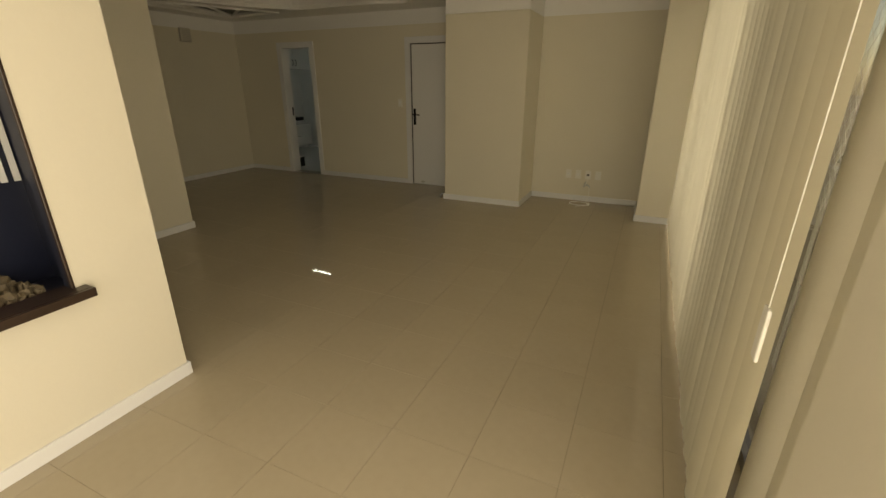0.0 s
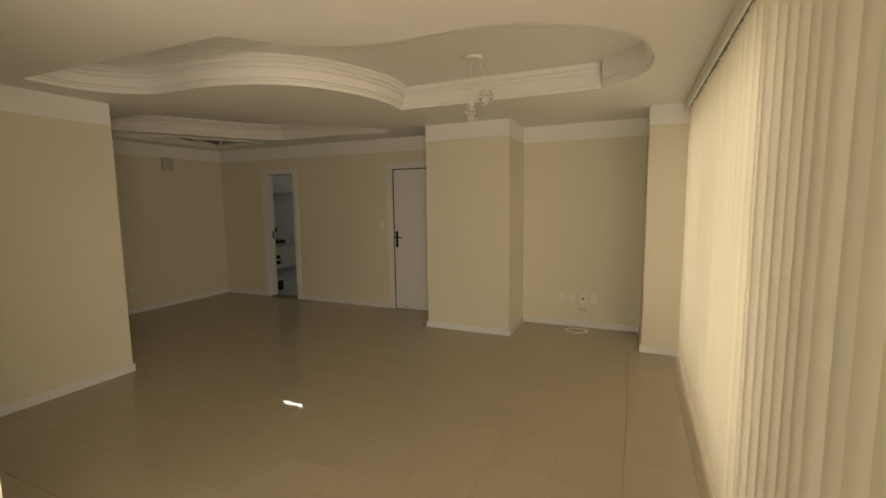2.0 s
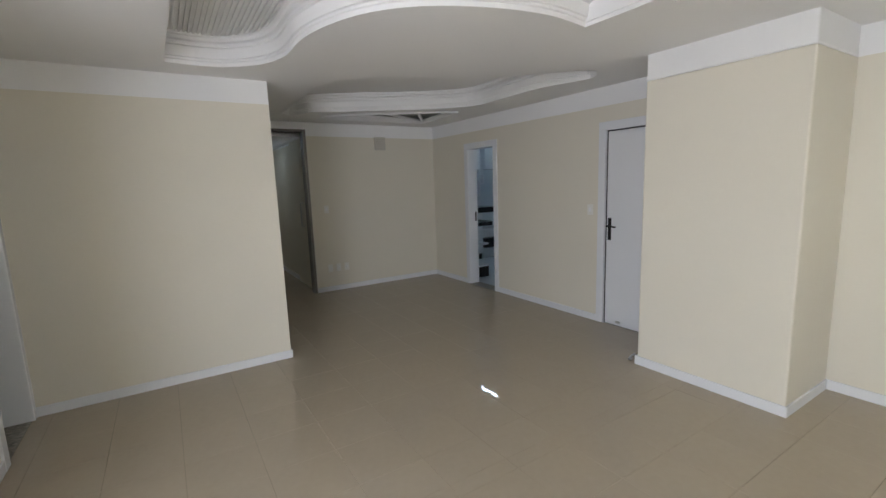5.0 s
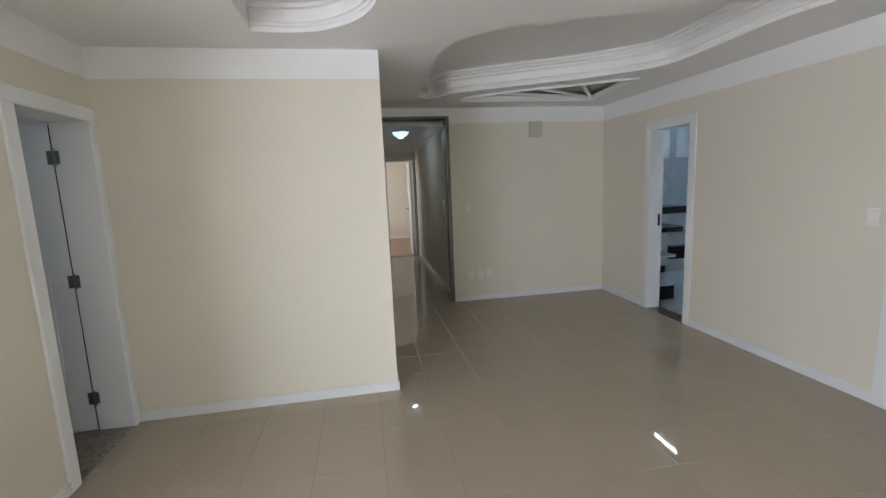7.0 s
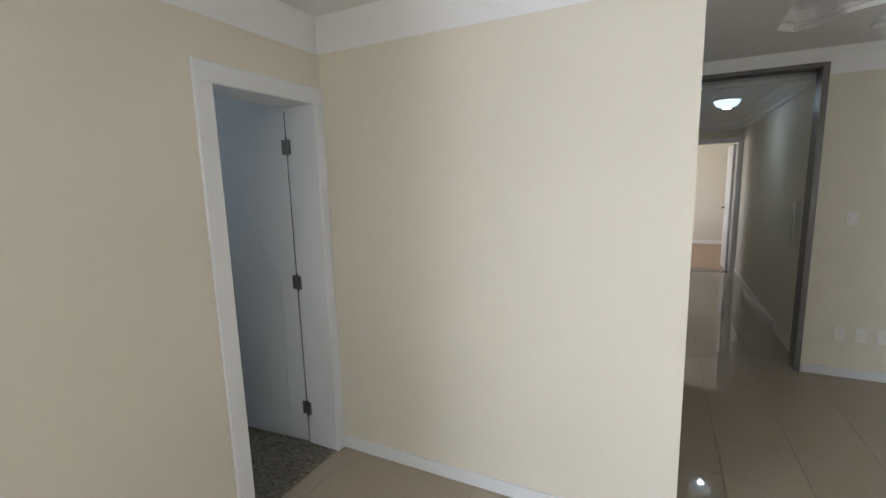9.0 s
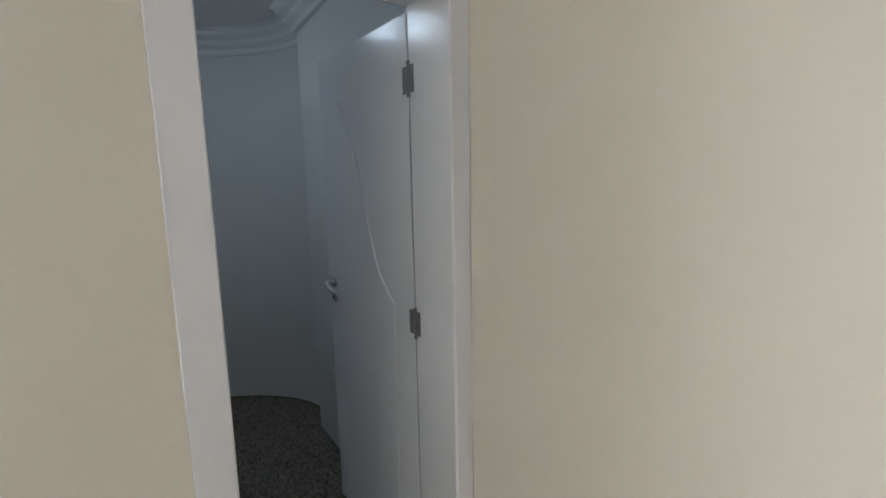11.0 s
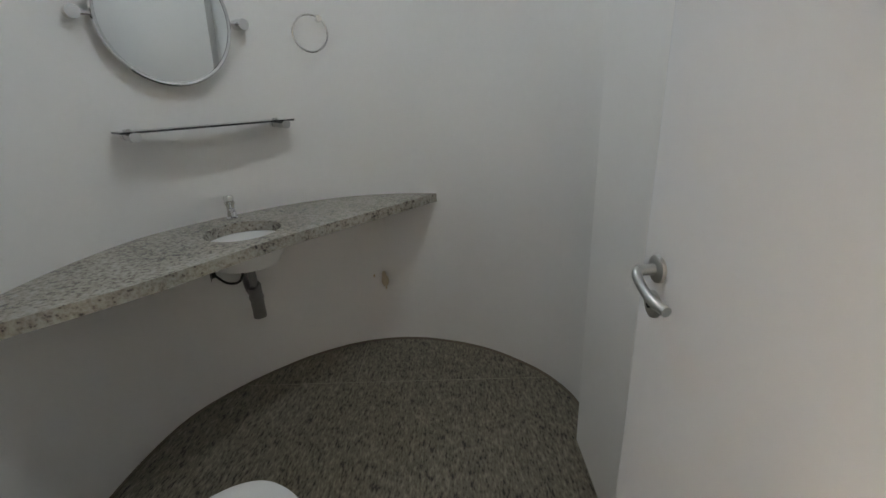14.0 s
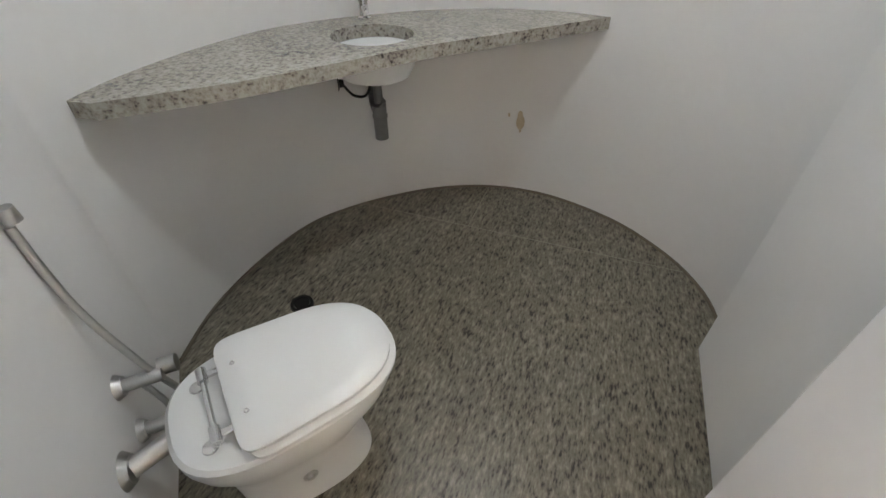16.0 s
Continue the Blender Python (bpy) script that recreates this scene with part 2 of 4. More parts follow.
def add_sweep(bm, loop, profile, closed=True):
    """Sweeps (inward offset, height) pairs along a flat loop that runs clockwise or not."""
    loop = [Vector((p[0], p[1])) for p in loop]
    area = sum(a.x * b.y - b.x * a.y for a, b in zip(loop, loop[1:] + loop[:1]))
    sign = 1 if area > 0 or not closed else -1
    rows, n = [], len(loop)
    for i, p in enumerate(loop):
        a = loop[i - 1] if closed or i else p
        b = loop[(i + 1) % n] if closed or i < n - 1 else p
        d1, d2 = (p - a), (b - p)
        d1 = d1.normalized() if d1.length > 1e-6 else d2.normalized()
        d2 = d2.normalized() if d2.length > 1e-6 else d1
        t = (d1 + d2).normalized()
        k = 1 / max(t.dot(d1), 0.45)
        inward = Vector((-t.y, t.x)) * sign * k
        rows.append([bm.verts.new((p.x + inward.x * o, p.y + inward.y * o, z)) for o, z in profile])
    for i in range(n if closed else n - 1):
        p, q = rows[i], rows[(i + 1) % n]
        for j in range(len(profile) - 1):
            bm.faces.new((p[j], q[j], q[j + 1], p[j + 1]))


def structure(ob, label=""):
    return tagged(ob, label, kind="structure")


H = 2.527      # ceiling
BAND = 2.332   # foot of the white band

# ---- living room shell ----
XW, YB, XE = 0.40, 6.30, -7.0
KD = (-5.98, -5.37, 2.085)     # kitchen opening
ED = (-3.50, -2.70, 2.085)     # entrance opening
BD = (-4.575, -3.962, 2.065)   # washroom opening
TH = 2.82


def wall(name, lower, upper, label):
    """Painted wall up to the band, with the white band above."""
    w = structure(boxes(name, CREAM, lower), label)
    boxes("band", WHITE, upper, w)
    return w


wall("wall_north", [((-7.15, YB, 0), (KD[0], YB + 0.15, BAND)), ((KD[1], YB, 0), (ED[0], YB + 0.15, BAND)), ((ED[1], YB, 0), (0.60, YB + 0.15, BAND)),
                    ((KD[0], YB, KD[2]), (KD[1], YB + 0.15, BAND)), ((ED[0], YB, ED[2]), (ED[1], YB + 0.15, BAND))],
     [((-7.15, YB, BAND), (0.60, YB + 0.15, TH))], "cream painted wall with a white band under the ceiling")
wall("wall_end", [((-7.15, 4.155, 0), (XE, YB - 0.001, BAND))], [((-7.15, 4.155, BAND), (XE, YB - 0.001, TH)), ((-7.15, 3.0, 2.425), (XE, 4.155, TH))],
     "cream painted end wall beside the corridor opening")
bm = bmesh.new()
add_box(bm, (-8.6, 1.345, 0), (-4.64, 3.19, BAND))
col = structure(obj("wall_block", bm, CREAM), "cream painted block of wall between room and corridor")
boxes("band", WHITE, [((-8.6, 1.345, BAND), (-4.64, 3.19, TH))], col)
bm = bmesh.new()
add_box(bm, (-2.618, 5.61, 0), (-1.545, YB + 0.01, BAND), 0.012)
col = structure(obj("wall_column", bm, CREAM), "cream painted column with rounded edges beside the entrance door")
boxes("band", WHITE, [((-2.618, 5.61, BAND), (-1.545, YB - 0.001, TH))], col, 0.012)
bm = bmesh.new()
add_box(bm, (-0.115, 5.575, 0), (0.55, YB + 0.01, BAND), 0.01)
col = structure(obj("wall_pilaster", bm, CREAM), "cream painted pilaster beside the window blinds")
boxes("band", WHITE, [((-0.115, 5.575, BAND), (0.55, YB - 0.001, TH))], col, 0.01)
wall("wall_washroom", [((-4.64, 1.13, 0), (BD[0], 1.345, BAND)), ((BD[1], 1.13, 0), (-2.32, 1.345, BAND)), ((BD[0], 1.13, BD[2]), (BD[1], 1.345, BAND))],
     [((-4.64, 1.13, BAND), (-2.32, 1.345, TH))], "cream painted wall round the washroom door")
# wall with the planter niche
NY0, NY1, NZ0, NZ1 = -0.7, 0.955, 0.68, 2.1
wall("wall_niche", [((-2.32, -1.7, 0), (-2.26, NY0, BAND)), ((-2.32, NY1, 0), (-2.26, 1.345, BAND)), ((-2.32, NY0, 0), (-2.26, NY1, NZ0)), ((-2.32, NY0, NZ1), (-2.26, NY1, BAND))],
     [((-2.32, -1.7, BAND), (-2.26, 1.345, TH))], "cream painted wall with a dark planter niche")
wall("wall_south", [((-2.26, -1.7, 0), (-1.9, -1.5, BAND)), ((0.1, -1.7, 0), (0.6, -1.5, BAND)), ((-1.9, -1.7, 2.2), (0.1, -1.5, BAND))],
     [((-2.26, -1.7, BAND), (0.6, -1.5, TH))], "cream painted wall round the terrace opening")
wall("wall_window", [((0.35, -1.5, 0), (0.55, -1.28, BAND)), ((0.35, 0.78, 0), (0.55, 1.22, BAND)), ((0.35, -1.28, 2.2), (0.55, 0.78, BAND)), ((XW, 1.22, 0), (0.55, 1.52, BAND)), ((XW, 5.52, 0), (0.55, 5.575, BAND)), ((XW, 1.52, 2.3), (0.55, 5.52, BAND))],
     [((0.35, -1.5, BAND), (0.55, 1.22, TH)), ((XW, 1.22, BAND), (0.55, 5.575, TH))], "cream painted wall round the wide window")
bm = bmesh.new()
add_rod(bm, (0.46, 1.50, 0), (0.46, 1.50, 2.3), 0.105, seg=48)
structure(obj("wall_round_post", bm, CREAM, smooth=True), "rounded cream post at the end of the window")

# ---- corridor, bedroom and kitchen shells ----
wall("wall_corridor_north", [((-11.1, 4.20, 0), (-7.15, 4.32, 2.3))], [((-11.1, 4.20, 2.3), (-7.15, 4.32, TH))], "cream painted corridor wall")
wall("wall_corridor_south", [((-11.1, 3.07, 0), (-8.6, 3.19, 2.3))], [((-11.1, 3.07, 2.3), (-8.6, 3.19, TH))], "cream painted corridor wall")
HD = (3.56, 4.13, 2.1)
wall("wall_corridor_end", [((-11.22, 3.07, 0), (-11.1, HD[0], 2.3)), ((-11.22, HD[1], 0), (-11.1, 4.32, 2.3)), ((-11.22, HD[0], HD[2]), (-11.1, HD[1], 2.3))],
     [((-11.22, 3.07, 2.3), (-11.1, 4.32, TH))], "cream painted wall round the bedroom door")
structure(boxes("ceiling_corridor", CEIL, [((-11.1, 3.19, 2.46), (-7.15, 4.20, 2.5))]), "white corridor ceiling")
bm = bmesh.new()
add_sweep(bm, [(-11.1, 3.19), (-7.15, 3.19), (-7.15, 4.20), (-11.1, 4.20)], [(0.0, 2.33), (0.03, 2.34), (0.035, 2.37), (0.09, 2.42), (0.10, 2.44), (0.13, 2.4595)])
structure(obj("trim_corridor_cornice", bm, WHITE), "white moulded cornice round the corridor")
structure(boxes("wall_bedroom", CREAM, [((-14.6, 2.2, 0), (-14.5, 5.4, 2.6)), ((-14.5, 5.3, 0), (-11.22, 5.4, 2.6)), ((-14.5, 2.2, 0), (-13.7, 2.3, 2.6)), ((-12.1, 2.2, 0), (-11.22, 2.3, 2.6)),
                                    ((-13.7, 2.2, 0), (-12.1, 2.3, 0.8)), ((-13.7, 2.2, 2.0), (-12.1, 2.3, 2.6)), ((-11.22, 2.2, 0), (-11.1, 3.07, 2.6)), ((-11.22, 4.32, 0), (-11.1, 5.4, 2.6))]),
          "cream painted bedroom walls")
structure(boxes("ceiling_bedroom", CEIL, [((-14.6, 2.2, 2.6), (-11.1, 5.4, 2.7))]), "white bedroom ceiling")
structure(boxes("floor_bedroom", PARQUET, [((-14.6, 2.2, -0.06), (-11.11, 5.4, -0.001))]), "brown laminate bedroom floor")
structure(boxes("baseboard_bedroom", WHITE, [((-14.5, 2.3, 0), (-14.485, 5.3, 0.08))]), "white baseboard")
structure(boxes("wall_kitchen", KWALL, [((-8.3, 6.45, 0), (-8.2, 9.3, 2.75)), ((-8.3, 9.2, 0), (-3.9, 9.3, 2.82)), ((-4.0, 6.45, 0), (-3.9, 9.2, 2.75)), ((-8.3, 6.35, 0), (-7.15, 6.45, 2.75))]), "white tiled kitchen walls")
structure(boxes("ceiling_kitchen", CEIL, [((-8.3, 6.45, 2.70), (-3.9, 9.3, 2.8))]), "white kitchen ceiling")
structure(boxes("floor_kitchen", KWALL, [((-8.3, 6.45, -0.06), (-3.9, 9.3, -0.001))]), "pale kitchen floor")
structure(boxes("threshold_kitchen", GRANITE_FLOOR, [((KD[0], YB - 0.02, -0.03), (KD[1], YB + 0.17, 0.003))]), "granite threshold under the kitchen door")
structure(boxes("threshold_bedroom", BLACKSTONE, [((-11.24, HD[0], -0.03), (-11.06, HD[1], 0.004))]), "black stone threshold under the bedroom door")

# ---- living room ceiling with two recesses ----
tip, cusp, corner, notch = (-4.30, 2.43), (-2.33, 2.46), (-0.51, 4.64), (-2.41, 4.64)
shore_1 = spline([notch, (-2.37, 4.27), (-2.45, 3.87), (-2.63, 3.52), (-2.92, 3.29), (-3.35, 3.165), (-3.83, 3.15), (-4.11, 3.03), (-4.28, 2.82), (-4.315, 2.63)], 5)
lake_1 = [Vector(tip)] + spline([cusp, (-2.1, 2.73), (-1.87, 2.88), (-1.55, 2.94), (-1.1, 2.94), (-0.71, 3.04), (-0.40, 3.26), (-0.20, 3.58), (-0.13, 3.95), (-0.2, 4.32), corner], 5) \
    + shore_1
lake_2 = spline([(-6.31, 3.69), (-5.4, 3.66), (-4.58, 3.66), (-4.16, 3.95), (-3.96, 4.4), (-3.8, 4.87), (-3.45, 5.22), (-3.15, 5.55)], 4)[:-1] \
    + spline([(-3.13, 5.66), (-3.35, 5.84), (-3.85, 5.70), (-4.4, 5.71), (-4.95, 5.70), (-5.28, 5.42), (-5.55, 5.04), (-5.78, 4.62), (-5.98, 4.28), (-6.13, 4.02), (-6.24, 3.95), (-6.36, 3.90), (-6.42, 3.80)], 4)
fan = [Vector((-6.50, 4.22)), Vector((-6.50, 5.84)), Vector((-5.42, 5.74))] + spline([(-5.50, 5.55), (-5.72, 5.20), (-5.93, 4.78), (-6.16, 4.42), (-6.35, 4.22)], 4)
bm = bmesh.new()
fill_loops(bm, [[(-7.05, -1.6), (0.5, -1.6), (0.5, 6.35), (-7.05, 6.35)], lake_1, lake_2, fan], H)
UP = 0.205
steps = [(0.0, H), (0.0, H + 0.028), (0.012, H + 0.032), (0.012, H + 0.046), (0.028, H + 0.05), (0.036, H + 0.118), (0.054, H + 0.122), (0.054, H + 0.134), (0.04, H + 0.137), (0.046, H + 0.15),
         (0.07, H + 0.158), (0.074, H + 0.178), (0.092, H + 0.184), (0.096, H + UP)]
plain = [(0.0, H), (0.0, H + 0.022), (0.01, H + 0.026), (0.016, H + 0.125), (0.03, H + 0.13), (0.034, H + 0.158), (0.05, H + 0.163), (0.052, H + UP)]
for lake in (lake_1, lake_2):
    add_sweep(bm, lake, [(-0.004, H), (-0.004, H + UP)])
add_sweep(bm, [Vector(corner), Vector(notch)], plain, closed=False)
add_sweep(bm, shore_1 + lake_1[:1], steps, closed=False)
add_sweep(bm, lake_2[-45:] + lake_2[:1], steps, closed=False)
round_end = lake_1[30:51]
add_sweep(bm, round_end, [(0.0, H), (0.0, H + 0.06), (0.05, H + 0.065), (0.05, H + UP)], closed=False)
add_sweep(bm, fan, [(0.0, H), (0.0, H + 0.05), (-0.05, H + 0.05)])
for lake in (lake_1, lake_2):
    fill_loops(bm, [lake], H + UP)
# corrugated panel inside the first recess
ring = [(p.x, p.y) for p in lake_1]
y = 2.50
while y < 3.12:
    xs = sorted(a[0] + (y - a[1]) / (b[1] - a[1]) * (b[0] - a[0]) for a, b in zip(ring, ring[1:] + ring[:1]) if (a[1] - y) * (b[1] - y) < 0)
    if len(xs) >= 2:
        add_box(bm, (xs[0] + 0.1, y, H + UP - 0.014), (min(xs[1], -2.45) - 0.05, y + 0.016, H + UP - 0.001))
    y += 0.03
add_box(bm, (-7.05, -1.6, H + 0.25), (0.5, 6.35, H + 0.29))
structure(obj("ceiling", bm, CEIL), "white plaster ceiling with curved moulded recesses")
bm = bmesh.new()
fill_loops(bm, [[(-6.56, 4.16), (-6.56, 5.9), (-5.36, 5.8), (-6.3, 4.16)]], H + 0.045)
panel = tagged(obj("ceiling_fan_panel", bm, SKYLIGHT), "dark glass ceiling panel with white fan-shaped spokes", "ceiling panel")
bm = bmesh.new()
hub = Vector((-6.44, 5.80, H + 0.005))
for ex, ey in ((-6.47, 4.24), (-6.34, 4.26), (-6.14, 4.46), (-5.90, 4.84), (-5.68, 5.28), (-5.45, 5.70)):
    add_rod(bm, hub, (ex, ey, H + 0.012), 0.018, seg=6)
spokes = obj("spoke", bm, WHITE, panel)
bm = bmesh.new()
add_tube(bm, [(p.x, p.y, H - 0.004) for p in fan] + [(fan[0].x, fan[0].y, H - 0.004)], 0.018, 6)
obj("rim", bm, WHITE, panel)

# ---- baseboards ----
BH, BT = 0.075, 0.014


def skirting(name, spans):
    structure(boxes(name, LACQUER, spans, bevel=0.003), "white lacquered baseboard")


skirting("baseboard_north", [((XE, YB - BT, 0), (-6.065, YB, BH)), ((-5.285, YB - BT, 0), (-3.585, YB, BH)), ((-1.545, YB - BT, 0), (-0.115, YB, BH))])
skirting("baseboard_end", [((XE, 4.16, 0), (XE + BT, YB - BT, BH))])
skirting("baseboard_column", [((-2.618 - BT, 5.61 - BT, 0), (-1.545 + BT, 5.61, BH)), ((-1.545, 5.61, 0), (-1.545 + BT, YB - BT, BH)), ((-2.618 - BT, 5.61, 0), (-2.618, 6.28, BH))])
skirting("baseboard_pilaster", [((-0.115 - BT, 5.575 - BT, 0), (0.40, 5.575, BH)), ((-0.115 - BT, 5.575, 0), (-0.115, YB - BT, BH))])
skirting("baseboard_block", [((-4.64, 1.345, 0), (-4.64 + BT, 3.19 + BT, BH)), ((-8.6, 3.19, 0), (-4.64, 3.19 + BT, BH))])
skirting("baseboard_washroom", [((-3.878, 1.345, 0), (-2.26 + BT, 1.345 + BT, BH))])
skirting("baseboard_niche", [((-2.26, -1.5, 0), (-2.26 + BT, 1.345, BH))])
skirting("baseboard_corridor", [((-11.1, 4.20 - BT, 0), (-8.1, 4.20, BH)), ((-11.1, 3.07, 0), (-11.1 + BT, HD[0] - 0.08, BH))])


# ---- doors ----
def casing(name, axis, lo, hi, top, face, depth, width=0.085, sides=(1, 1), out=0.016):
    """Door lining with flat casings on the face side; axis 'x' runs along x at y = face."""
    spans = []
    def put(a0, a1, d0, d1, z0, z1):
        d0, d1 = sorted((d0, d1))
        spans.append(((a0, d0, z0), (a1, d1, z1)) if axis == "x" else ((d0, a0, z0), (d1, a1, z1)))
    w = [width if s == 1 else s for s in sides]
    s = -1 if depth > 0 else 1
    for f0 in (face, face + depth):
        o = out * (s if f0 == face else -s)
        if sides[0] == 1 or f0 == face:
            put(lo - w[0], lo, f0, f0 + o, 0, top)
        put(hi, hi + w[1], f0, f0 + o, 0, top)
        put(lo - w[0], hi + w[1], f0, f0 + o, top, top + width)
    near, far = face + s * out * 0.75, face + depth - s * out * 0.75
    put(lo - 0.008, lo + 0.002, near, far if sides[0] == 1 else face + depth, 0, top)
    put(hi - 0.002, hi + 0.008, near, far, 0, top)
    put(lo, hi, near, far, top - 0.003, top + 0.008)
    return structure(boxes(name, LACQUER, spans, bevel=0.003), "white lacquered door frame with flat casings")


casing("door_frame_1", "x", KD[0], KD[1], KD[2], YB, 0.15)
casing("door_frame_2", "x", ED[0], ED[1], ED[2], YB, 0.15, sides=(1, 0.08))
casing("door_frame_3", "x", BD[0], BD[1], BD[2], 1.345, -0.215, sides=(0.063, 1))
casing("door_frame_4", "y", HD[0], HD[1], HD[2], -11.1, -0.12, sides=(1, 0.07))

door = tagged(boxes("entrance_door", LACQUER, [((ED[0] + 0.015, YB + 0.012, 0.006), (ED[1] - 0.015, YB + 0.05, ED[2] - 0.016))], bevel=0.003), "closed white lacquered entrance door with a black handle", "door")
bm = bmesh.new()
add_box(bm, (-3.465, YB + 0.004, 0.93), (-3.425, YB + 0.012, 1.17), 0.006)
add_rod(bm, (-3.445, YB + 0.005, 1.085), (-3.445, YB - 0.045, 1.085), 0.010)
add_rod(bm, (-3.445, YB - 0.042, 1.085), (-3.335, YB - 0.046, 1.08), 0.011, 0.008)
add_rod(bm, (-3.445, YB + 0.006, 0.985), (-3.445, YB - 0.006, 0.985), 0.011)
obj("handle", bm, BLACK, door)
bm = bmesh.new()
add_lathe(bm, [(0.0, 0.012), (0.018, 0.010), (0.024, 0.0)], pose(-3.32, YB + 0.012, 0.045, 90, 0, 0) @ Matrix.Diagonal((1.4, 0.7, 1, 1)))
obj("bolt", bm, STEEL, door)
# black strip that fills the gap at the leaf's side and head
boxes("seal", BLACK, [((ED[0] + 0.004, YB + 0.010, 0.006), (ED[0] + 0.014, YB + 0.04, ED[2] - 0.005)), ((ED[0] + 0.014, YB + 0.010, ED[2] - 0.015), (ED[1] - 0.015, YB + 0.04, ED[2] - 0.005))], door)
structure(boxes("door_latch_plate", BLACK, [((KD[0] + 0.0025, YB + 0.105, 0.99), (KD[0] + 0.008, YB + 0.135, 1.13))], bevel=0.002), "black latch plate in the kitchen door frame")

# washroom door, standing open into the room
HX, HY, FY = 0.0, 0.0, -0.69
leaf = tagged(boxes("washroom_door", LACQUER, [((HX - 0.035, FY, 0.008), (HX, HY - 0.009, BD[2] - 0.016))], bevel=0.002, m=pose(-4.575, 1.13, 0, 0, 0, 4.7)), "open white lacquered door with a curved ridge", "door")
# black strip put in for the shade in the gap between leaf and jamb
boxes("seal", BLACK, [((HX - 0.030, HY - 0.0085, 0.01), (HX - 0.004, HY - 0.001, BD[2] - 0.02))], leaf)
bm = bmesh.new()
ridge = spline([(-0.515, 1.86), (-0.465, 1.775), (-0.39, 1.64), (-0.33, 1.44), (-0.25, 1.22), (-0.20, 1.15), (-0.138, 1.09)], 6)
add_tube(bm, [(HX, p.x, p.y) for p in ridge] + [(HX, -0.137, 1.06), (HX, -0.142, 0.6), (HX, -0.150, 0.20)], 0.0048, 8)
obj("ridge", bm, LACQUER, leaf, True)
bm = bmesh.new()
KY, KZ = -0.637, 1.022
for z in (KZ + 0.07, KZ):
    add_lathe(bm, [(0.0, 0.010), (0.019, 0.009), (0.025, 0.006), (0.026, 0.0)], pose(HX, KY, z, 0, 90, 0))
add_rod(bm, (HX, KY, KZ + 0.07), (HX + 0.04, KY, KZ + 0.07), 0.010)
add_tube(bm, spline([(HX + 0.036, KY, KZ + 0.07), (HX + 0.046, KY + 0.012, KZ + 0.066), (HX + 0.046, KY + 0.035, KZ + 0.052), (HX + 0.042, KY + 0.065, KZ + 0.04), (HX + 0.038, KY + 0.10, KZ + 0.038)], 5), 0.009, 10)
obj("handle", bm, STEEL, leaf, True)
bm = bmesh.new()
add_rod(bm, (HX + 0.009, KY, KZ), (HX + 0.012, KY, KZ), 0.007)
obj("keyhole", bm, BLACK, leaf)
for z in (0.238, 1.049, 1.845):
    bm = bmesh.new()
    add_rod(bm, (HX + 0.004, HY + 0.003, z - 0.045), (HX + 0.004, HY + 0.003, z + 0.045), 0.006)
    for s in (-0.05, 0.05):
        add_rod(bm, (HX + 0.004, HY + 0.003, z + s - 0.004), (HX + 0.004, HY + 0.003, z + s + 0.004), 0.0075)
    add_box(bm, (HX - 0.001, HY - 0.036, z - 0.042), (HX + 0.002, HY - 0.002, z + 0.042))
    add_box(bm, (HX - 0.001, HY + 0.004, z - 0.042), (HX + 0.005, HY + 0.032, z + 0.042))
    obj("hinge", bm, HINGE, leaf)

bed_door = tagged(boxes("bedroom_door", LACQUER, [((-11.85, HD[1] - 0.045, 0.008), (-11.23, HD[1] - 0.01, HD[2] - 0.02))], bevel=0.002), "open white bedroom door with a dark handle", "door")
bm = bmesh.new()
add_rod(bm, (-11.78, HD[1] - 0.045, 1.03), (-11.78, HD[1] - 0.095, 1.03), 0.011)
add_rod(bm, (-11.78, HD[1] - 0.09, 1.03), (-11.66, HD[1] - 0.09, 1.03), 0.010)
obj("handle", bm, BLACK, bed_door)

# corridor: grey frame and a tall sliding panel
structure(boxes("trim_corridor_frame", ALU, [((-7.16, 4.115, 0), (-6.992, 4.154, 2.424)), ((-7.16, 3.19, 2.395), (-6.992, 4.115, 2.424))]), "grey aluminium frame round the corridor opening")
slider = tagged(boxes("sliding_panel", CREAM, [((-8.05, 4.165, 0.01), (-7.17, 4.199, 2.33))], bevel=0.003), "tall cream sliding panel with a metal pull handle", "door")
bm = bmesh.new()
add_tube(bm, [(-7.45, 4.165, 1.36), (-7.45, 4.12, 1.355), (-7.45, 4.12, 1.0), (-7.45, 4.165, 0.995)], 0.011, 8)
obj("handle", bm, STEEL, slider)


def dome_lamp(name, x, y, z, r, label, core, opal):
    base = empty(name, pose(x, y, z))
    bm = bmesh.new()
    add_lathe(bm, [(0.0, 0), (r * 0.95, 0), (r, -0.012), (r * 0.97, -0.02)])
    obj("base", bm, CHROME, base, True)
    bm = bmesh.new()
    add_lathe(bm, [(r * 0.94, -0.018), (r * 0.9, -0.045), (r * 0.7, -0.08), (r * 0.35, -0.1), (0.001, -0.105)])
    obj("shade", bm, opal, base, True)
    # glowing cap added under the shade as the inner bulb's bright spot
    bm = bmesh.new()
    add_lathe(bm, [(0.001, -0.103), (core, -0.101), (core, -0.105), (core * 0.6, -0.109), (0.001, -0.111)])
    obj("bulb", bm, HOT, base, True)
    tagged(base, label, "ceiling lamp")


dome_lamp("corridor_lamp", -8.75, 3.70, 2.459, 0.14, "lit white opal glass ceiling lamp in the corridor", 0.034, DIM)

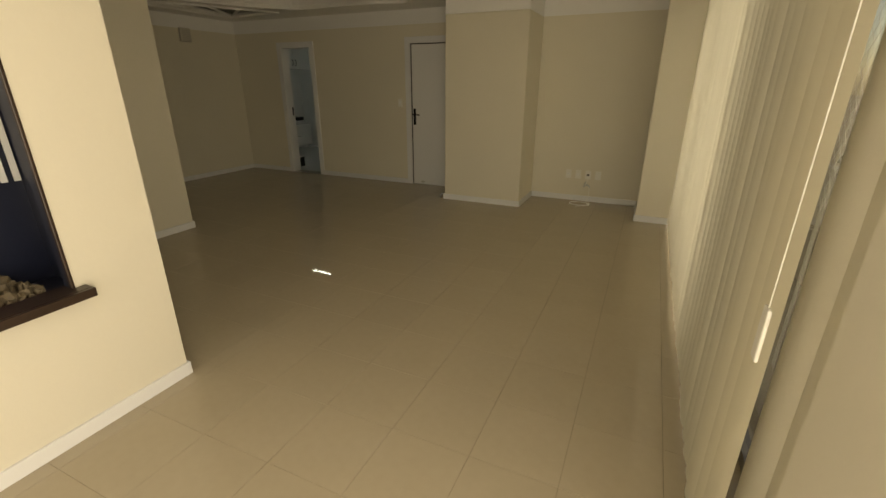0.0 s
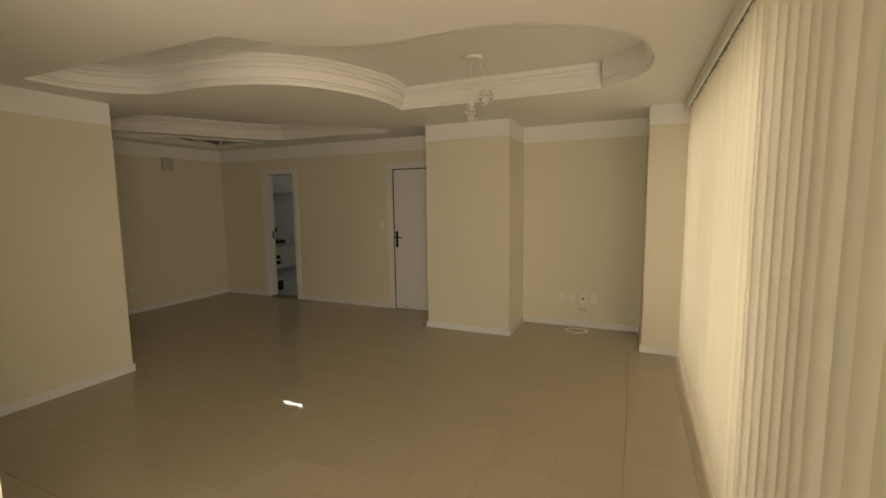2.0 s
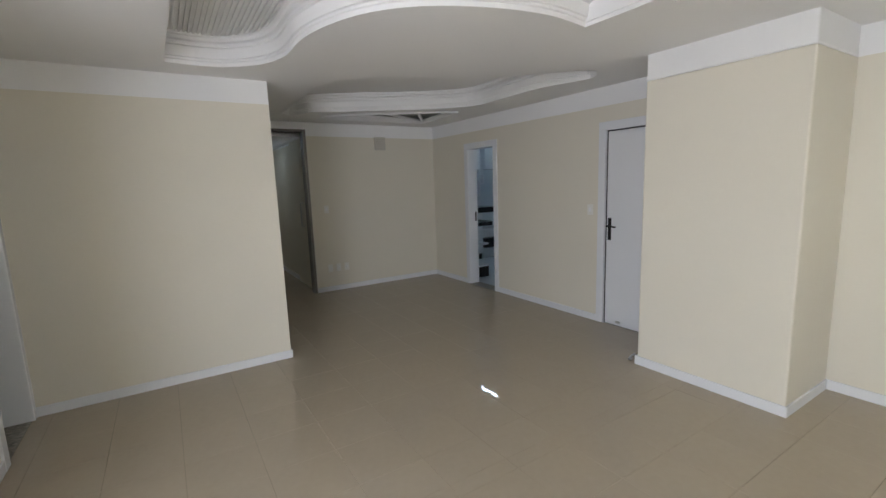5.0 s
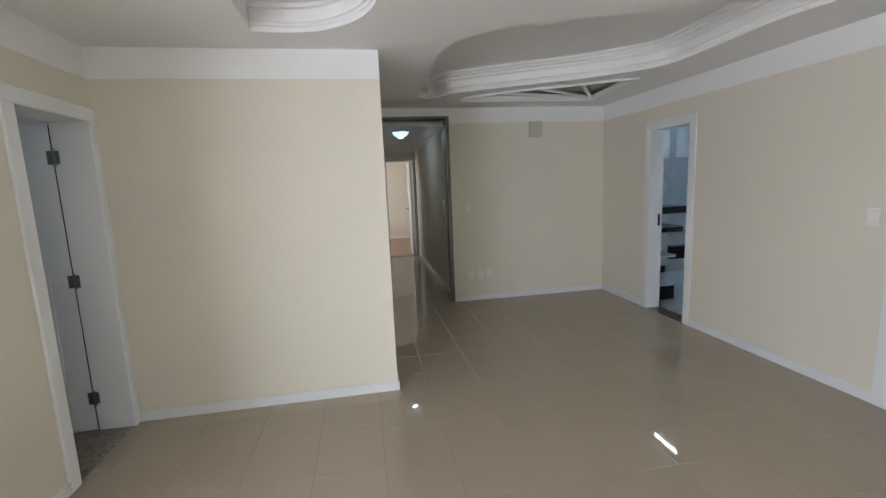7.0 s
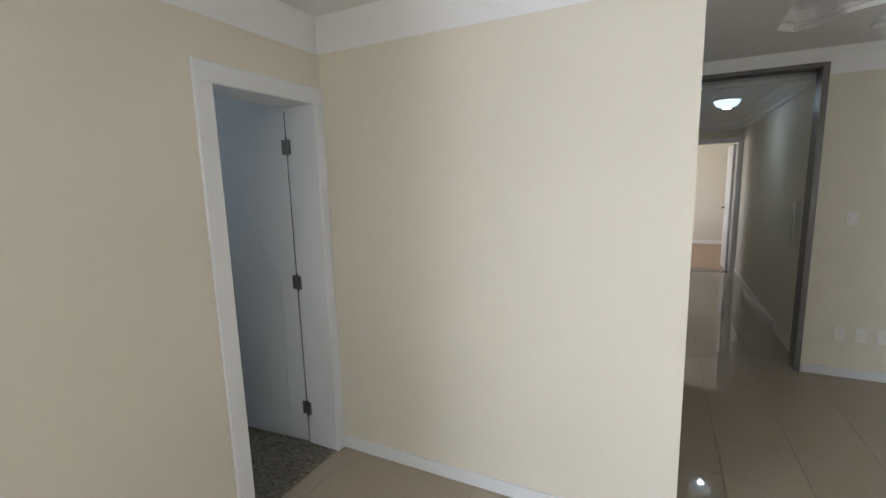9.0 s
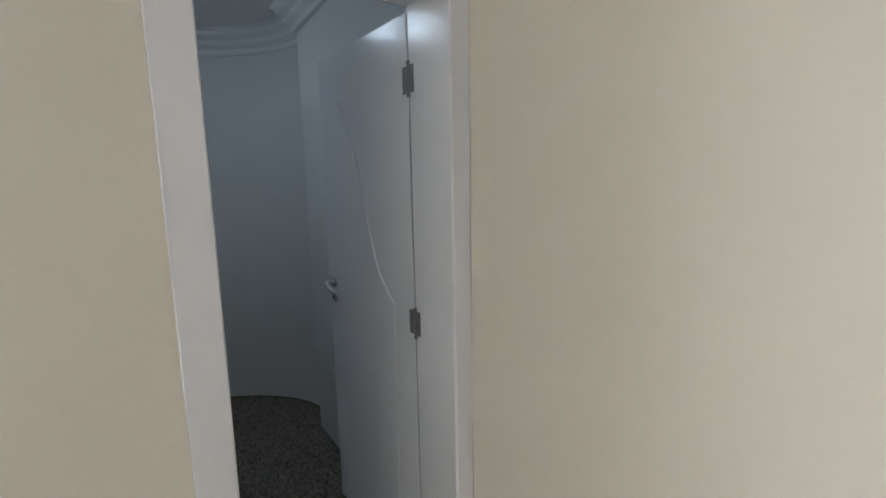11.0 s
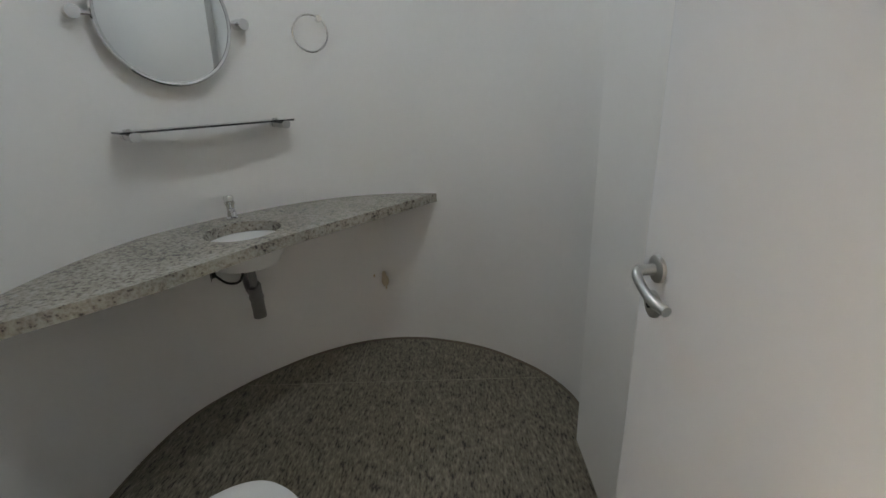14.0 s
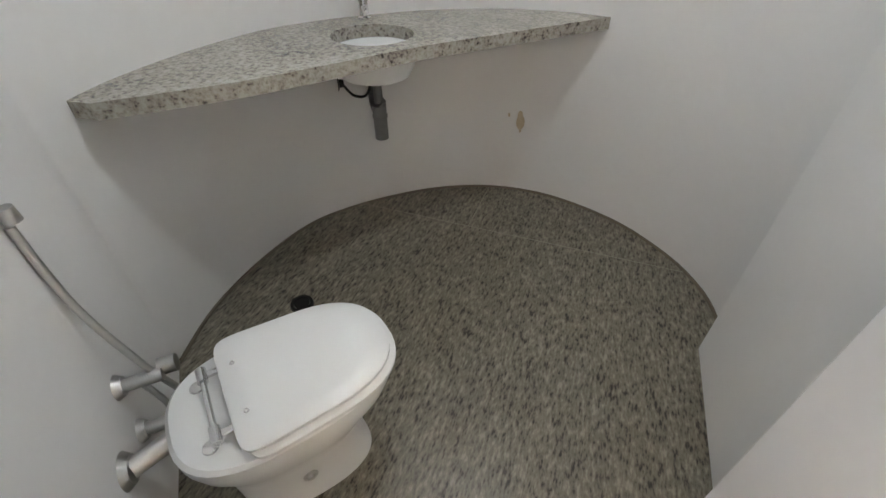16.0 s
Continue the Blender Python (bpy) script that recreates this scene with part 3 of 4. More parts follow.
# ---- window, blinds and the view outside ----
win = structure(empty("window_1", pose(0, 0, 0)), "wide window in grey aluminium frames behind the blinds")
boxes("frame", ALU, [((0.46, 1.61, 0.0), (0.51, 5.52, 0.06)), ((0.46, 1.61, 2.25), (0.51, 5.52, 2.3))] + [((0.46, yy, 0.06), (0.51, yy + 0.05, 2.25)) for yy in (1.61, 2.75, 4.1, 5.47)], win)
pane = boxes("pane", GLASS, [((0.482, 1.65, 0.06), (0.488, 5.47, 2.25))], win)
pane.visible_shadow = False
bm = bmesh.new()
for i in range(60):
    for s in (-1, 1):
        a = 1.3 + i * 0.075
        add_rod(bm, (0.72, a, 0.95), (0.72, a + s * 1.4, 2.35), 0.0012, seg=3)
net = tagged(obj("safety_net", bm, NET), "thin white safety net outside the window", "net")
sill = structure(boxes("ground_terrace_slab", PLASTER, [((0.55, 0.5, -0.3), (1.3, 6.2, -0.02)), ((1.22, 0.5, -0.02), (1.3, 6.2, 0.92))]), "grey terrace parapet outside the window")
bm = bmesh.new()
fill_loops(bm, [[(-900, -900), (900, -900), (900, 900), (-900, 900)]], -14)
structure(obj("ground", bm, GROUND), "dry open ground far below the window")


def tree(x, y, z, h, spread):
    base = empty("tree", pose(x, y, z))
    bm = bmesh.new()
    add_rod(bm, (0, 0, 0), (0.1, 0.05, h * 0.55), 0.16, 0.1, 9)
    for i in range(7):
        a = i * 2.4
        add_rod(bm, (0.1, 0.05, h * (0.4 + 0.02 * i)), (math.cos(a) * spread * 0.6, math.sin(a) * spread * 0.6, h * (0.68 + 0.04 * i)), 0.06, 0.02, 6)
    obj("trunk", bm, BARK, base)
    rng = random.Random(int(x * 10 + y))
    bm = bmesh.new()
    for i in range(1500):
        a, u, w = rng.uniform(0, math.tau), rng.random() ** 0.5, rng.uniform(-1, 1)
        c = Vector((math.cos(a) * u * spread, math.sin(a) * u * spread, h * 0.78 + w * h * 0.25 * (1 - 0.5 * u)))
        if noise.noise(c * 1.1) < -0.12:
            continue
        m = Matrix.Translation(c) @ Euler((rng.uniform(0, 6), rng.uniform(0, 6), rng.uniform(0, 6))).to_matrix().to_4x4()
        s = rng.uniform(0.07, 0.16)
        vs = [bm.verts.new(m @ Vector(v)) for v in ((-s, 0, 0), (0, -s * 0.5, 0), (s, 0, 0.03), (0, s * 0.5, 0))]
        bm.faces.new(vs)
    obj("foliage", bm, LEAF, base)
    tagged(base, "leafy green tree on the ground outside the window", "tree", "trees outside")


for k, (tx, ty) in enumerate(((8.5, 24), (6.2, 19), (11.5, 28), (9, 32))):
    tree(tx, ty, -14, 11.5 + k % 2, 3.4)

# head rail and vanes
rail = tagged(boxes("vertical_blind", ALU, [((0.215, 1.08, 2.475), (0.275, 5.54, 2.526))], bevel=0.003), "cream fabric vertical blind with closed overlapping vanes", "blind")
boxes("valance", PLASTIC, [((0.195, 1.08, 2.44), (0.213, 5.54, 2.527))], rail, 0.003)


def vane_mesh(w, h):
    bm = bmesh.new()
    n, rows = 8, []
    for i in range(n + 1):
        u = i / n - 0.5
        rows.append([bm.verts.new((u * w, 0.005 * (1 - 4 * u * u) + 0.001 * math.sin(z * 5), z)) for z in (0.0, 0.03, h * 0.3, h * 0.6, h)])
    for a, b in zip(rows, rows[1:]):
        for j in range(4):
            bm.faces.new((a[j], b[j], b[j + 1], a[j + 1]))
    me = bpy.data.meshes.new("vane")
    bm.to_mesh(me)
    bm.free()
    me.materials.append(VANE)
    for p in me.polygons:
        p.use_smooth = True
    return me


vm = vane_mesh(0.127, 2.44)
rng = random.Random(5)
yy = 1.331
while yy < 5.52:
    v = new("vane", vm)
    v.matrix_world = pose(0.247 + rng.uniform(-0.004, 0.004), yy, 0.028, 0, rng.uniform(-0.15, 0.15), 90 + 8 + rng.uniform(-3, 3))
    v.parent = rail
    yy += 0.116
bm = bmesh.new()
add_box(bm, (0.182, 1.10, 0.95), (0.191, 1.14, 1.08), 0.004)
add_rod(bm, (0.187, 1.12, 1.08), (0.19, 1.12, 2.45), 0.0015, seg=5)
obj("cord_weight", bm, PLASTIC, rail)

# ---- planter niche ----
boxes("niche_lining", NAVY, [((-2.32, NY1 - 0.006, NZ0), (-2.27, NY1 + 0.001, NZ1)), ((-2.32, NY0 - 0.001, NZ0), (-2.27, NY0 + 0.006, NZ1)), ((-2.32, NY0, NZ1 - 0.006), (-2.27, NY1, NZ1 + 0.001)), ((-2.80, NY0 - 0.02, NZ0 - 0.1), (-2.78, 1.125, NZ1 + 0.02)), ((-2.78, 1.105, NZ0 - 0.1), (-2.32, 1.125, NZ1 + 0.02)), ((-2.78, NY1, NZ0 - 0.1), (-2.32, 1.105, NZ0 - 0.08)), ((-2.78, NY1, NZ1), (-2.32, 1.105, NZ1 + 0.02)), ((-2.78, NY0 - 0.02, NZ0 - 0.1), (-2.32, NY0, NZ1 + 0.02)),
                             ((-2.78, NY0, NZ1), (-2.32, NY1, NZ1 + 0.02)), ((-2.78, NY0, NZ0 - 0.1), (-2.32, NY1, NZ0 - 0.08))])
tagged(bpy.data.objects["niche_lining"], "dark navy lining of the planter niche", kind="structure")
niche = tagged(boxes("niche_frame", DARKWOOD, [((-2.33, NY0, NZ0), (-2.205, NY1 + 0.045, NZ0 + 0.022)), ((-2.27, NY1 - 0.012, NZ0 + 0.022), (-2.254, NY1 + 0.003, NZ1)), ((-2.205, NY0, NZ0 - 0.018), (-2.185, NY1 + 0.045, NZ0 + 0.022))], bevel=0.004),
               "dark stained wooden sill and frame of the planter niche", "window sill")
slats = empty("slotted_panel", pose(-2.775, 0, 0))
boxes("slat", WHITE, [((0.0, 1.075 - i * 0.05, 1.10), (0.012, 1.098 - i * 0.05, 1.75)) for i in range(30)], slats)
tagged(slats, "row of white upright slats in the dark niche", "slats")
bm = bmesh.new()
rng = random.Random(3)
for i in range(700):
    c = (rng.uniform(-2.76, -2.36), rng.uniform(NY0 + 0.05, NY1 - 0.05), NZ0 - 0.05 + rng.uniform(0, 0.05) + 0.03 * rng.random())
    bmesh.ops.create_icosphere(bm, subdivisions=1, radius=rng.uniform(0.015, 0.03), matrix=Matrix.Translation(c) @ Euler((rng.uniform(0, 3), rng.uniform(0, 3), 0)).to_matrix().to_4x4() @ Matrix.Diagonal((1.3, 1, 0.65, 1)))
tagged(obj("pebbles", bm, PEBBLE), "brown pebbles lying in the planter niche", "pebbles", kind="stuff")


# ---- living room fittings ----
def wall_plate(name, m, label, group, holes):
    """Plate in its own xz plane, facing -y."""
    base = empty(name, m)
    boxes("plate", PLASTIC, [((-0.037, -0.009, -0.058), (0.037, 0.0, 0.058))], base, 0.003)
    if holes == "socket":
        bm = bmesh.new()
        add_box(bm, (-0.018, -0.0115, -0.011), (0.018, -0.0085, 0.011), 0.002)
        obj("socket", bm, WHITE, base)
        bm = bmesh.new()
        for xx in (-0.009, 0, 0.009):
            add_rod(bm, (xx, -0.0118, 0), (xx, -0.010, 0), 0.0022, seg=8)
        obj("hole", bm, BLACK, base)
    elif holes == "open":
        boxes("opening", BLACK, [((-0.016, -0.0105, -0.012), (0.016, -0.0085, 0.010))], base)
    elif holes == "switch":
        boxes("rocker", WHITE, [((-0.015, -0.0125, -0.024), (0.015, -0.0085, 0.024))], base, 0.002)
    tagged(base, label, "socket" if holes != "switch" else "switch", group)


for sx, kind_of in ((-1.04, "socket"), (-0.91, "socket"), (-0.78, "open"), (-0.65, "plain")):
    wall_plate("wall_socket", pose(sx, YB, 0.365), "white plastic socket plate on the cream wall", "sockets low on the walls", kind_of)
for sy in (4.38, 4.51, 4.64):
    wall_plate("wall_socket", pose(XE, sy, 0.355, 0, 0, 90), "white plastic socket plate on the cream wall", "sockets low on the walls", "socket")
wall_plate("light_switch", pose(-3.69, YB, 1.25), "white plastic light switch on the cream wall", "light switches", "switch")
wall_plate("light_switch", pose(XE, 4.38, 1.26, 0, 0, 90), "white plastic light switch on the cream wall", "light switches", "switch")
sensor = empty("wall_speaker_box", pose(XE, 5.31, 2.24))
boxes("body", material("grey_beige_plastic", (0.60, 0.57, 0.50), 0.5), [((0, -0.09, -0.10), (0.05, 0.09, 0.10))], sensor, 0.012)
boxes("grille", material("grille_beige", (0.52, 0.49, 0.43), 0.6), [((0.05, -0.07, -0.08 + 0.027 * i), (0.054, 0.07, -0.065 + 0.027 * i)) for i in range(6)], sensor)
tagged(sensor, "small beige plastic box high on the end wall", "wall box")

cable = bmesh.new()
add_tube(cable, spline([(-0.78, 6.288, 0.36), (-0.775, 6.27, 0.30), (-0.79, 6.265, 0.25), (-0.75, 6.27, 0.20), (-0.74, 6.265, 0.10), (-0.76, 6.24, 0.012), (-0.70, 6.12, 0.008), (-0.80, 6.02, 0.008), (-0.95, 6.06, 0.008), (-0.93, 6.16, 0.008), (-0.78, 6.15, 0.014), (-0.70, 6.03, 0.014), (-0.86, 5.94, 0.008)], 6), 0.004, 6)
cab = tagged(obj("loose_cable", cable, PLASTIC, None, True), "loose cream cable hanging from an open socket to the floor", "cable")
bm = bmesh.new()
rng = random.Random(8)
for i in range(9):
    a, b = rng.uniform(-0.045, 0.045), rng.uniform(-0.03, 0.03)
    add_rod(bm, (-0.78 + a * 0.5, 6.272, 0.245 + b), (-0.78 + a, 6.255, 0.225 + b * 1.2), 0.010, 0.007, 8)
obj("connector", bm, STEEL, cab)
cable = bmesh.new()
add_tube(cable, spline([(-0.32, 6.27, 0.008), (-0.22, 6.265, 0.012), (-0.16, 6.25, 0.02), (-0.145, 6.20, 0.03), (-0.14, 6.16, 0.008)], 5), 0.006, 6)
tagged(obj("loose_cable", cable, STEEL, None, True), "short grey cable end on the floor in the corner", "cable")
clip = bmesh.new()
add_tube(clip, spline([(-2.70, 5.66, 0.006), (-2.68, 5.60, 0.02), (-2.66, 5.56, 0.05), (-2.655, 5.62, 0.07), (-2.67, 5.66, 0.05)], 5), 0.008, 6)
tagged(obj("door_stop", clip, STEEL, None, True), "small bent metal door stop on the tiled floor", "door stop")

# ceiling light with two hanging bulbs
pend = empty("pendant_light", pose(-1.42, 4.02, H + UP))
bm = bmesh.new()
add_lathe(bm, [(0.001, 0.0), (0.075, 0.0), (0.078, -0.012), (0.07, -0.026), (0.001, -0.028)])
obj("canopy", bm, PLASTIC, pend, True)
for dx, dy, drop in ((0.10, 0.02, 0.22), (0.0, -0.05, 0.35)):
    bm = bmesh.new()
    add_rod(bm, (dx * 0.5, dy * 0.5, -0.02), (dx, dy, -drop), 0.0025, seg=6)
    obj("cord", bm, PLASTIC, pend)
    bm = bmesh.new()
    add_lathe(bm, [(0.001, 0.0), (0.012, -0.002), (0.024, -0.016), (0.028, -0.034), (0.026, -0.04), (0.0, -0.04)], pose(dx, dy, -drop), 18)
    obj("socket", bm, WHITE, pend, True)
    bm = bmesh.new()
    add_lathe(bm, [(0.027, -0.036), (0.045, -0.055), (0.055, -0.085), (0.052, -0.11)], pose(dx, dy, -drop), 22)
    obj("shade", bm, FROST, pend, True)
    bm = bmesh.new()
    coil = [(dx + 0.016 * math.cos(i * 0.55), dy + 0.016 * math.sin(i * 0.55), -drop - 0.075 - i * 0.0018) for i in range(42)]
    add_tube(bm, coil, 0.006, 6)
    add_rod(bm, (dx, dy, -drop - 0.04), (dx, dy, -drop - 0.078), 0.019, 0.02)
    obj("bulb", bm, BULB, pend, True)
tagged(pend, "white ceiling rose with two hanging spiral bulbs", "pendant lamp")

# ---- kitchen seen through the door ----
units = empty("kitchen_base_unit", pose(-7.5, 6.46, 0))
boxes("body", LACQUER, [((-0.69, 0.0, 0.12), (0.70, 0.47, 0.868))], units, 0.004)
boxes("plinth", BLACK, [((-0.69, 0.0, 0.0), (0.68, 0.43, 0.12))], units)


def rounded_slab(w, d, z0, z1):
    """Slab whose far free corner is a wide quarter round."""
    bm = bmesh.new()
    k = min(w, d) * 0.22
    line = [(0, 0), (w, 0), (w, d - k)] + [(w - k + k * math.cos(a * math.pi / 12), d - k + k * math.sin(a * math.pi / 12)) for a in range(1, 7)] + [(0, d)]
    top, low = ([bm.verts.new((px, py, z)) for px, py in line] for z in (z1, z0))
    bm.faces.new(top)
    bm.faces.new(low[::-1])
    for a in range(len(line)):
        b = (a + 1) % len(line)
        bm.faces.new((top[a], low[a], low[b], top[b]))
    return bm


obj("worktop", rounded_slab(2.0, 0.53, 0.868, 0.93), BLACKSTONE, units).location = (-0.69, 0, 0)
tagged(units, "white kitchen base unit with a black stone worktop", "kitchen unit")
rack = empty("end_shelf", pose(-6.798, 6.46, 0))
for z in (0.185, 0.55):
    obj("shelf", rounded_slab(0.60, 0.43, z, z + 0.02), LACQUER, rack)
boxes("back_panel", LACQUER, [((0.0, 0.0, 0.205), (0.015, 0.45, 0.55)), ((0.0, 0.0, 0.57), (0.015, 0.45, 0.866))], rack)
boxes("base", BLACK, [((0.0, 0.0, 0.0), (0.57, 0.40, 0.184))], rack, 0.004)
tagged(rack, "white rounded end shelves on a black base", "shelf")
run = empty("kitchen_wall_unit", pose(-8.2, 7.0, 0))
boxes("body", LACQUER, [((0.0, 0.0, 0.12), (0.60, 0.80, 0.96)), ((0.0, 0.80, 0.12), (0.45, 1.9, 0.60))], run, 0.004)
boxes("plinth", BLACK, [((0.0, 0.0, 0.0), (0.55, 0.80, 0.12))], run)
boxes("worktop", BLACKSTONE, [((0.0, -0.02, 0.96), (0.62, 1.14, 1.07))], run, 0.005)
tagged(run, "white kitchen unit under a thick black stone ledge", "kitchen unit")
oven = empty("black_oven", pose(-7.75, 7.86, 0.0))
boxes("body", BLACK, [((0.002, 0.0, 0.22), (0.16, 0.36, 0.42))], oven, 0.006)
boxes("front", BLACKSTONE, [((0.161, 0.015, 0.24), (0.17, 0.345, 0.40))], oven, 0.003)
boxes("foot", LACQUER, [((0.01, 0.02, 0.0), (0.05, 0.34, 0.22))], oven)
tagged(oven, "black built-in oven low in the kitchen", "oven")


def wall_cupboard(y0, y1, count, label):
    """Cupboard on the kitchen's end wall with a row of doors and bow handles."""
    base = empty("wall_cabinet", pose(-8.2, y0, 1.84))
    boxes("body", LACQUER, [((0.0, 0.0, 0.0), (0.33, y1 - y0, 0.66))], base, 0.003)
    w = (y1 - y0) / count
    for i in range(count):
        boxes("door", LACQUER, [((0.331, i * w + 0.004, 0.004), (0.349, (i + 1) * w - 0.004, 0.656))], base, 0.003)
        hy = i * w + (w - 0.05 if i % 2 == 0 else 0.05)
        bm = bmesh.new()
        add_tube(bm, spline([(0.349, hy, 0.08), (0.378, hy, 0.10), (0.378, hy, 0.18), (0.349, hy, 0.20)], 4), 0.009, 8)
        obj("handle", bm, HINGE, base)
    tagged(base, label, "cabinet", "kitchen wall cabinets")
    return base


left = wall_cupboard(7.0, 7.97, 2, "white kitchen wall cabinet above open shelves")
boxes("open_shelf", LACQUER, [((0.0, 0.0, -0.55), (0.30, 0.99, -0.53)), ((0.0, 0.10, -0.21), (0.30, 0.97, -0.19)), ((0.0, 0.97, -0.53), (0.30, 0.99, -0.002)), ((0.0, 0.0, -0.53), (0.30, 0.02, -0.002)), ((0.0, 0.99, -0.30), (0.30, 1.09, -0.28)), ((0.0, 1.07, -0.28), (0.30, 1.088, -0.002))], left)
wall_cupboard(8.09, 9.19, 2, "white kitchen wall cabinet with metal bow handles")
tube = empty("kitchen_tube_lamp", pose(-6.93, 7.5, 2.699))
boxes("housing", WHITE, [((-0.62, -0.05, -0.04), (0.62, 0.05, 0.0))], tube, 0.004)
bm = bmesh.new()
add_rod(bm, (-0.6, 0, -0.06), (0.6, 0, -0.06), 0.009)
obj("tube", bm, TUBE, tube)
tagged(tube, "lit fluorescent tube on the kitchen ceiling", "ceiling lamp")

# ---- washroom ----
DIAG0, DIAG1 = (-3.57, 1.13), (-2.90, 0.45)
arc = spline([DIAG1, (-2.83, 0.2), (-2.82, -0.1), (-2.87, -0.4), (-2.98, -0.6), (-3.16, -0.80), (-3.38, -0.97), (-3.65, -1.08), (-3.96, -1.09), (-4.3, -0.97), (-4.55, -0.77), (-4.68, -0.58), (-4.73, -0.40), (-4.74, -0.26)], 9)
plan = [Vector(DIAG0)] + arc + [Vector((-4.645, -0.25)), Vector((-4.645, 1.129))]
bm = bmesh.new()
add_sweep(bm, plan, [(0.0, 0.0), (0.0, 2.60), (0.06, 2.60), (0.06, 0.0), (0.0, 0.0)], closed=False)
bmesh.ops.transform(bm, matrix=Matrix(), verts=bm.verts)
wash = structure(obj("wall_washroom_round", bm, BATHWALL, None, True), "off-white painted curved washroom wall")
inner = structure(boxes("wall_washroom_inside", BATHWALL, [((-4.64, 1.118, 0), (BD[0] - 0.09, 1.129, 2.6)), ((BD[1] + 0.09, 1.118, 0), (-3.55, 1.129, 2.6)), ((BD[0] - 0.09, 1.118, BD[2] + 0.09), (BD[1] + 0.09, 1.129, 2.6))]), "off-white painted wall inside the washroom door")
bm = bmesh.new()
fill_loops(bm, [[(p.x, p.y) for p in plan]], 2.53)
structure(obj("ceiling_washroom", bm, CEIL), "white washroom ceiling")
bm = bmesh.new()
add_sweep(bm, [(p.x, p.y) for p in plan], [(0.0, 2.385), (0.02, 2.39), (0.022, 2.42), (0.05, 2.44), (0.055, 2.47), (0.09, 2.49), (0.095, 2.515), (0.12, 2.529)])
structure(obj("trim_washroom_cornice", bm, CEIL), "white moulded cornice round the washroom")
bm = bmesh.new()
fill_loops(bm, [[(p.x, p.y) for p in plan[:-1]] + [(-4.645, 1.13), (BD[0], 1.13), (BD[0], 1.34), (BD[1], 1.34), (BD[1], 1.13)]], 0.002)
structure(obj("floor_washroom", bm, GRANITE_FLOOR), "brown speckled granite washroom floor")
bm = bmesh.new()
add_sweep(bm, [(p.x, p.y) for p in arc], [(0.0, 0.012), (-0.008, 0.011), (-0.010, 0.0025)], closed=False)
structure(obj("trim_washroom_joint", bm, GROUT), "grey mortar joint along the curved wall")
for name, lo, hi in (("trim_floor_joint_1", (-4.72, -0.68, 0.001), (-2.87, -0.676, 0.0028)), ("trim_floor_joint_2", (-3.626, -1.06, 0.001), (-3.622, -0.682, 0.0028))):
    structure(boxes(name, material("pale_joint", (0.30, 0.28, 0.23), 0.7, grain=0.3, stain=0.3, stain_scale=9), [(lo, hi)]), "pale mortar joint between the granite floor slabs")
dome_lamp("washroom_lamp", -3.85, 0.0, 2.529, 0.13, "lit white opal glass ceiling lamp in the washroom", 0.026, GLOW)

# stone shelf with round basin
BC, BR, CZ = (-3.285, -0.50), 0.15, 0.90
back = [p for p in arc if p.y < 0.33 and not (p.x < -4.09)]
back = [(p.x, p.y) for p in back]
front = [(p.x, p.y) for p in spline([(-4.06, -1.05), (-3.72, -0.66), (-3.49, -0.39), (-3.32, -0.14), (-3.16, 0.08), (-2.93, 0.32)], 5)]
hole = [(BC[0] + BR * math.cos(i * math.tau / 32), BC[1] + BR * math.sin(i * math.tau / 32)) for i in range(32)]
counter = empty("stone_counter", pose(0, 0, 0))
bm = bmesh.new()
for z in (CZ, CZ - 0.045):
    fill_loops(bm, [back + front, hole], z)
for loop in (back + front, hole):
    add_sweep(bm, loop, [(0, CZ), (0, CZ - 0.045)])
bmesh.ops.remove_doubles(bm, verts=bm.verts, dist=0.0005)
obj("slab", bm, GRANITE_TOP, counter)
bm = bmesh.new()
add_lathe(bm, [(BR + 0.02, -0.046), (BR, -0.047), (BR * 0.97, -0.08), (BR * 0.8, -0.125), (BR * 0.4, -0.15), (0.02, -0.152), (0.02, -0.165), (BR * 0.45, -0.163), (BR * 0.85, -0.14), (BR * 1.04, -0.09), (BR + 0.02, -0.046)], pose(BC[0], BC[1], CZ), 32)
obj("basin", bm, CERAMIC, counter, True)
bm = bmesh.new()
add_lathe(bm, [(0.001, -0.1505), (0.02, -0.1505), (0.022, -0.152)], pose(BC[0], BC[1], CZ), 16)
add_rod(bm, (BC[0], BC[1], CZ - 0.16), (BC[0], BC[1], CZ - 0.25), 0.017)
add_rod(bm, (BC[0], BC[1], CZ - 0.25), (BC[0] - 0.005, BC[1] - 0.005, CZ - 0.26), 0.026)
add_rod(bm, (BC[0], BC[1], CZ - 0.26), (BC[0], BC[1], CZ - 0.40), 0.028)
add_rod(bm, (BC[0], BC[1], CZ - 0.30), (BC[0], BC[1], CZ - 0.31), 0.031)
add_tube(bm, spline([(BC[0] + 0.01, BC[1] - 0.01, CZ - 0.31), (BC[0] + 0.07, BC[1] - 0.08, CZ - 0.285), (-3.13, -0.74, CZ - 0.285)], 6), 0.017, 10)
add_lathe(bm, [(0.0, 0.02), (0.03, 0.018), (0.042, 0.004), (0.043, 0.0)], pose(-3.112, -0.745, CZ - 0.285) @ pose(0, 0, 0, 0, -90, 0) @ pose(0, 0, 0, 38, 0, 0), 18)
obj("trap", bm, HINGE, counter, True)
bm = bmesh.new()
add_tube(bm, spline([(-3.03, -0.65, CZ - 0.255), (-3.12, -0.60, CZ - 0.28), (-3.18, -0.62, CZ - 0.25), (-3.16, -0.70, CZ - 0.05)], 6), 0.006, 8)
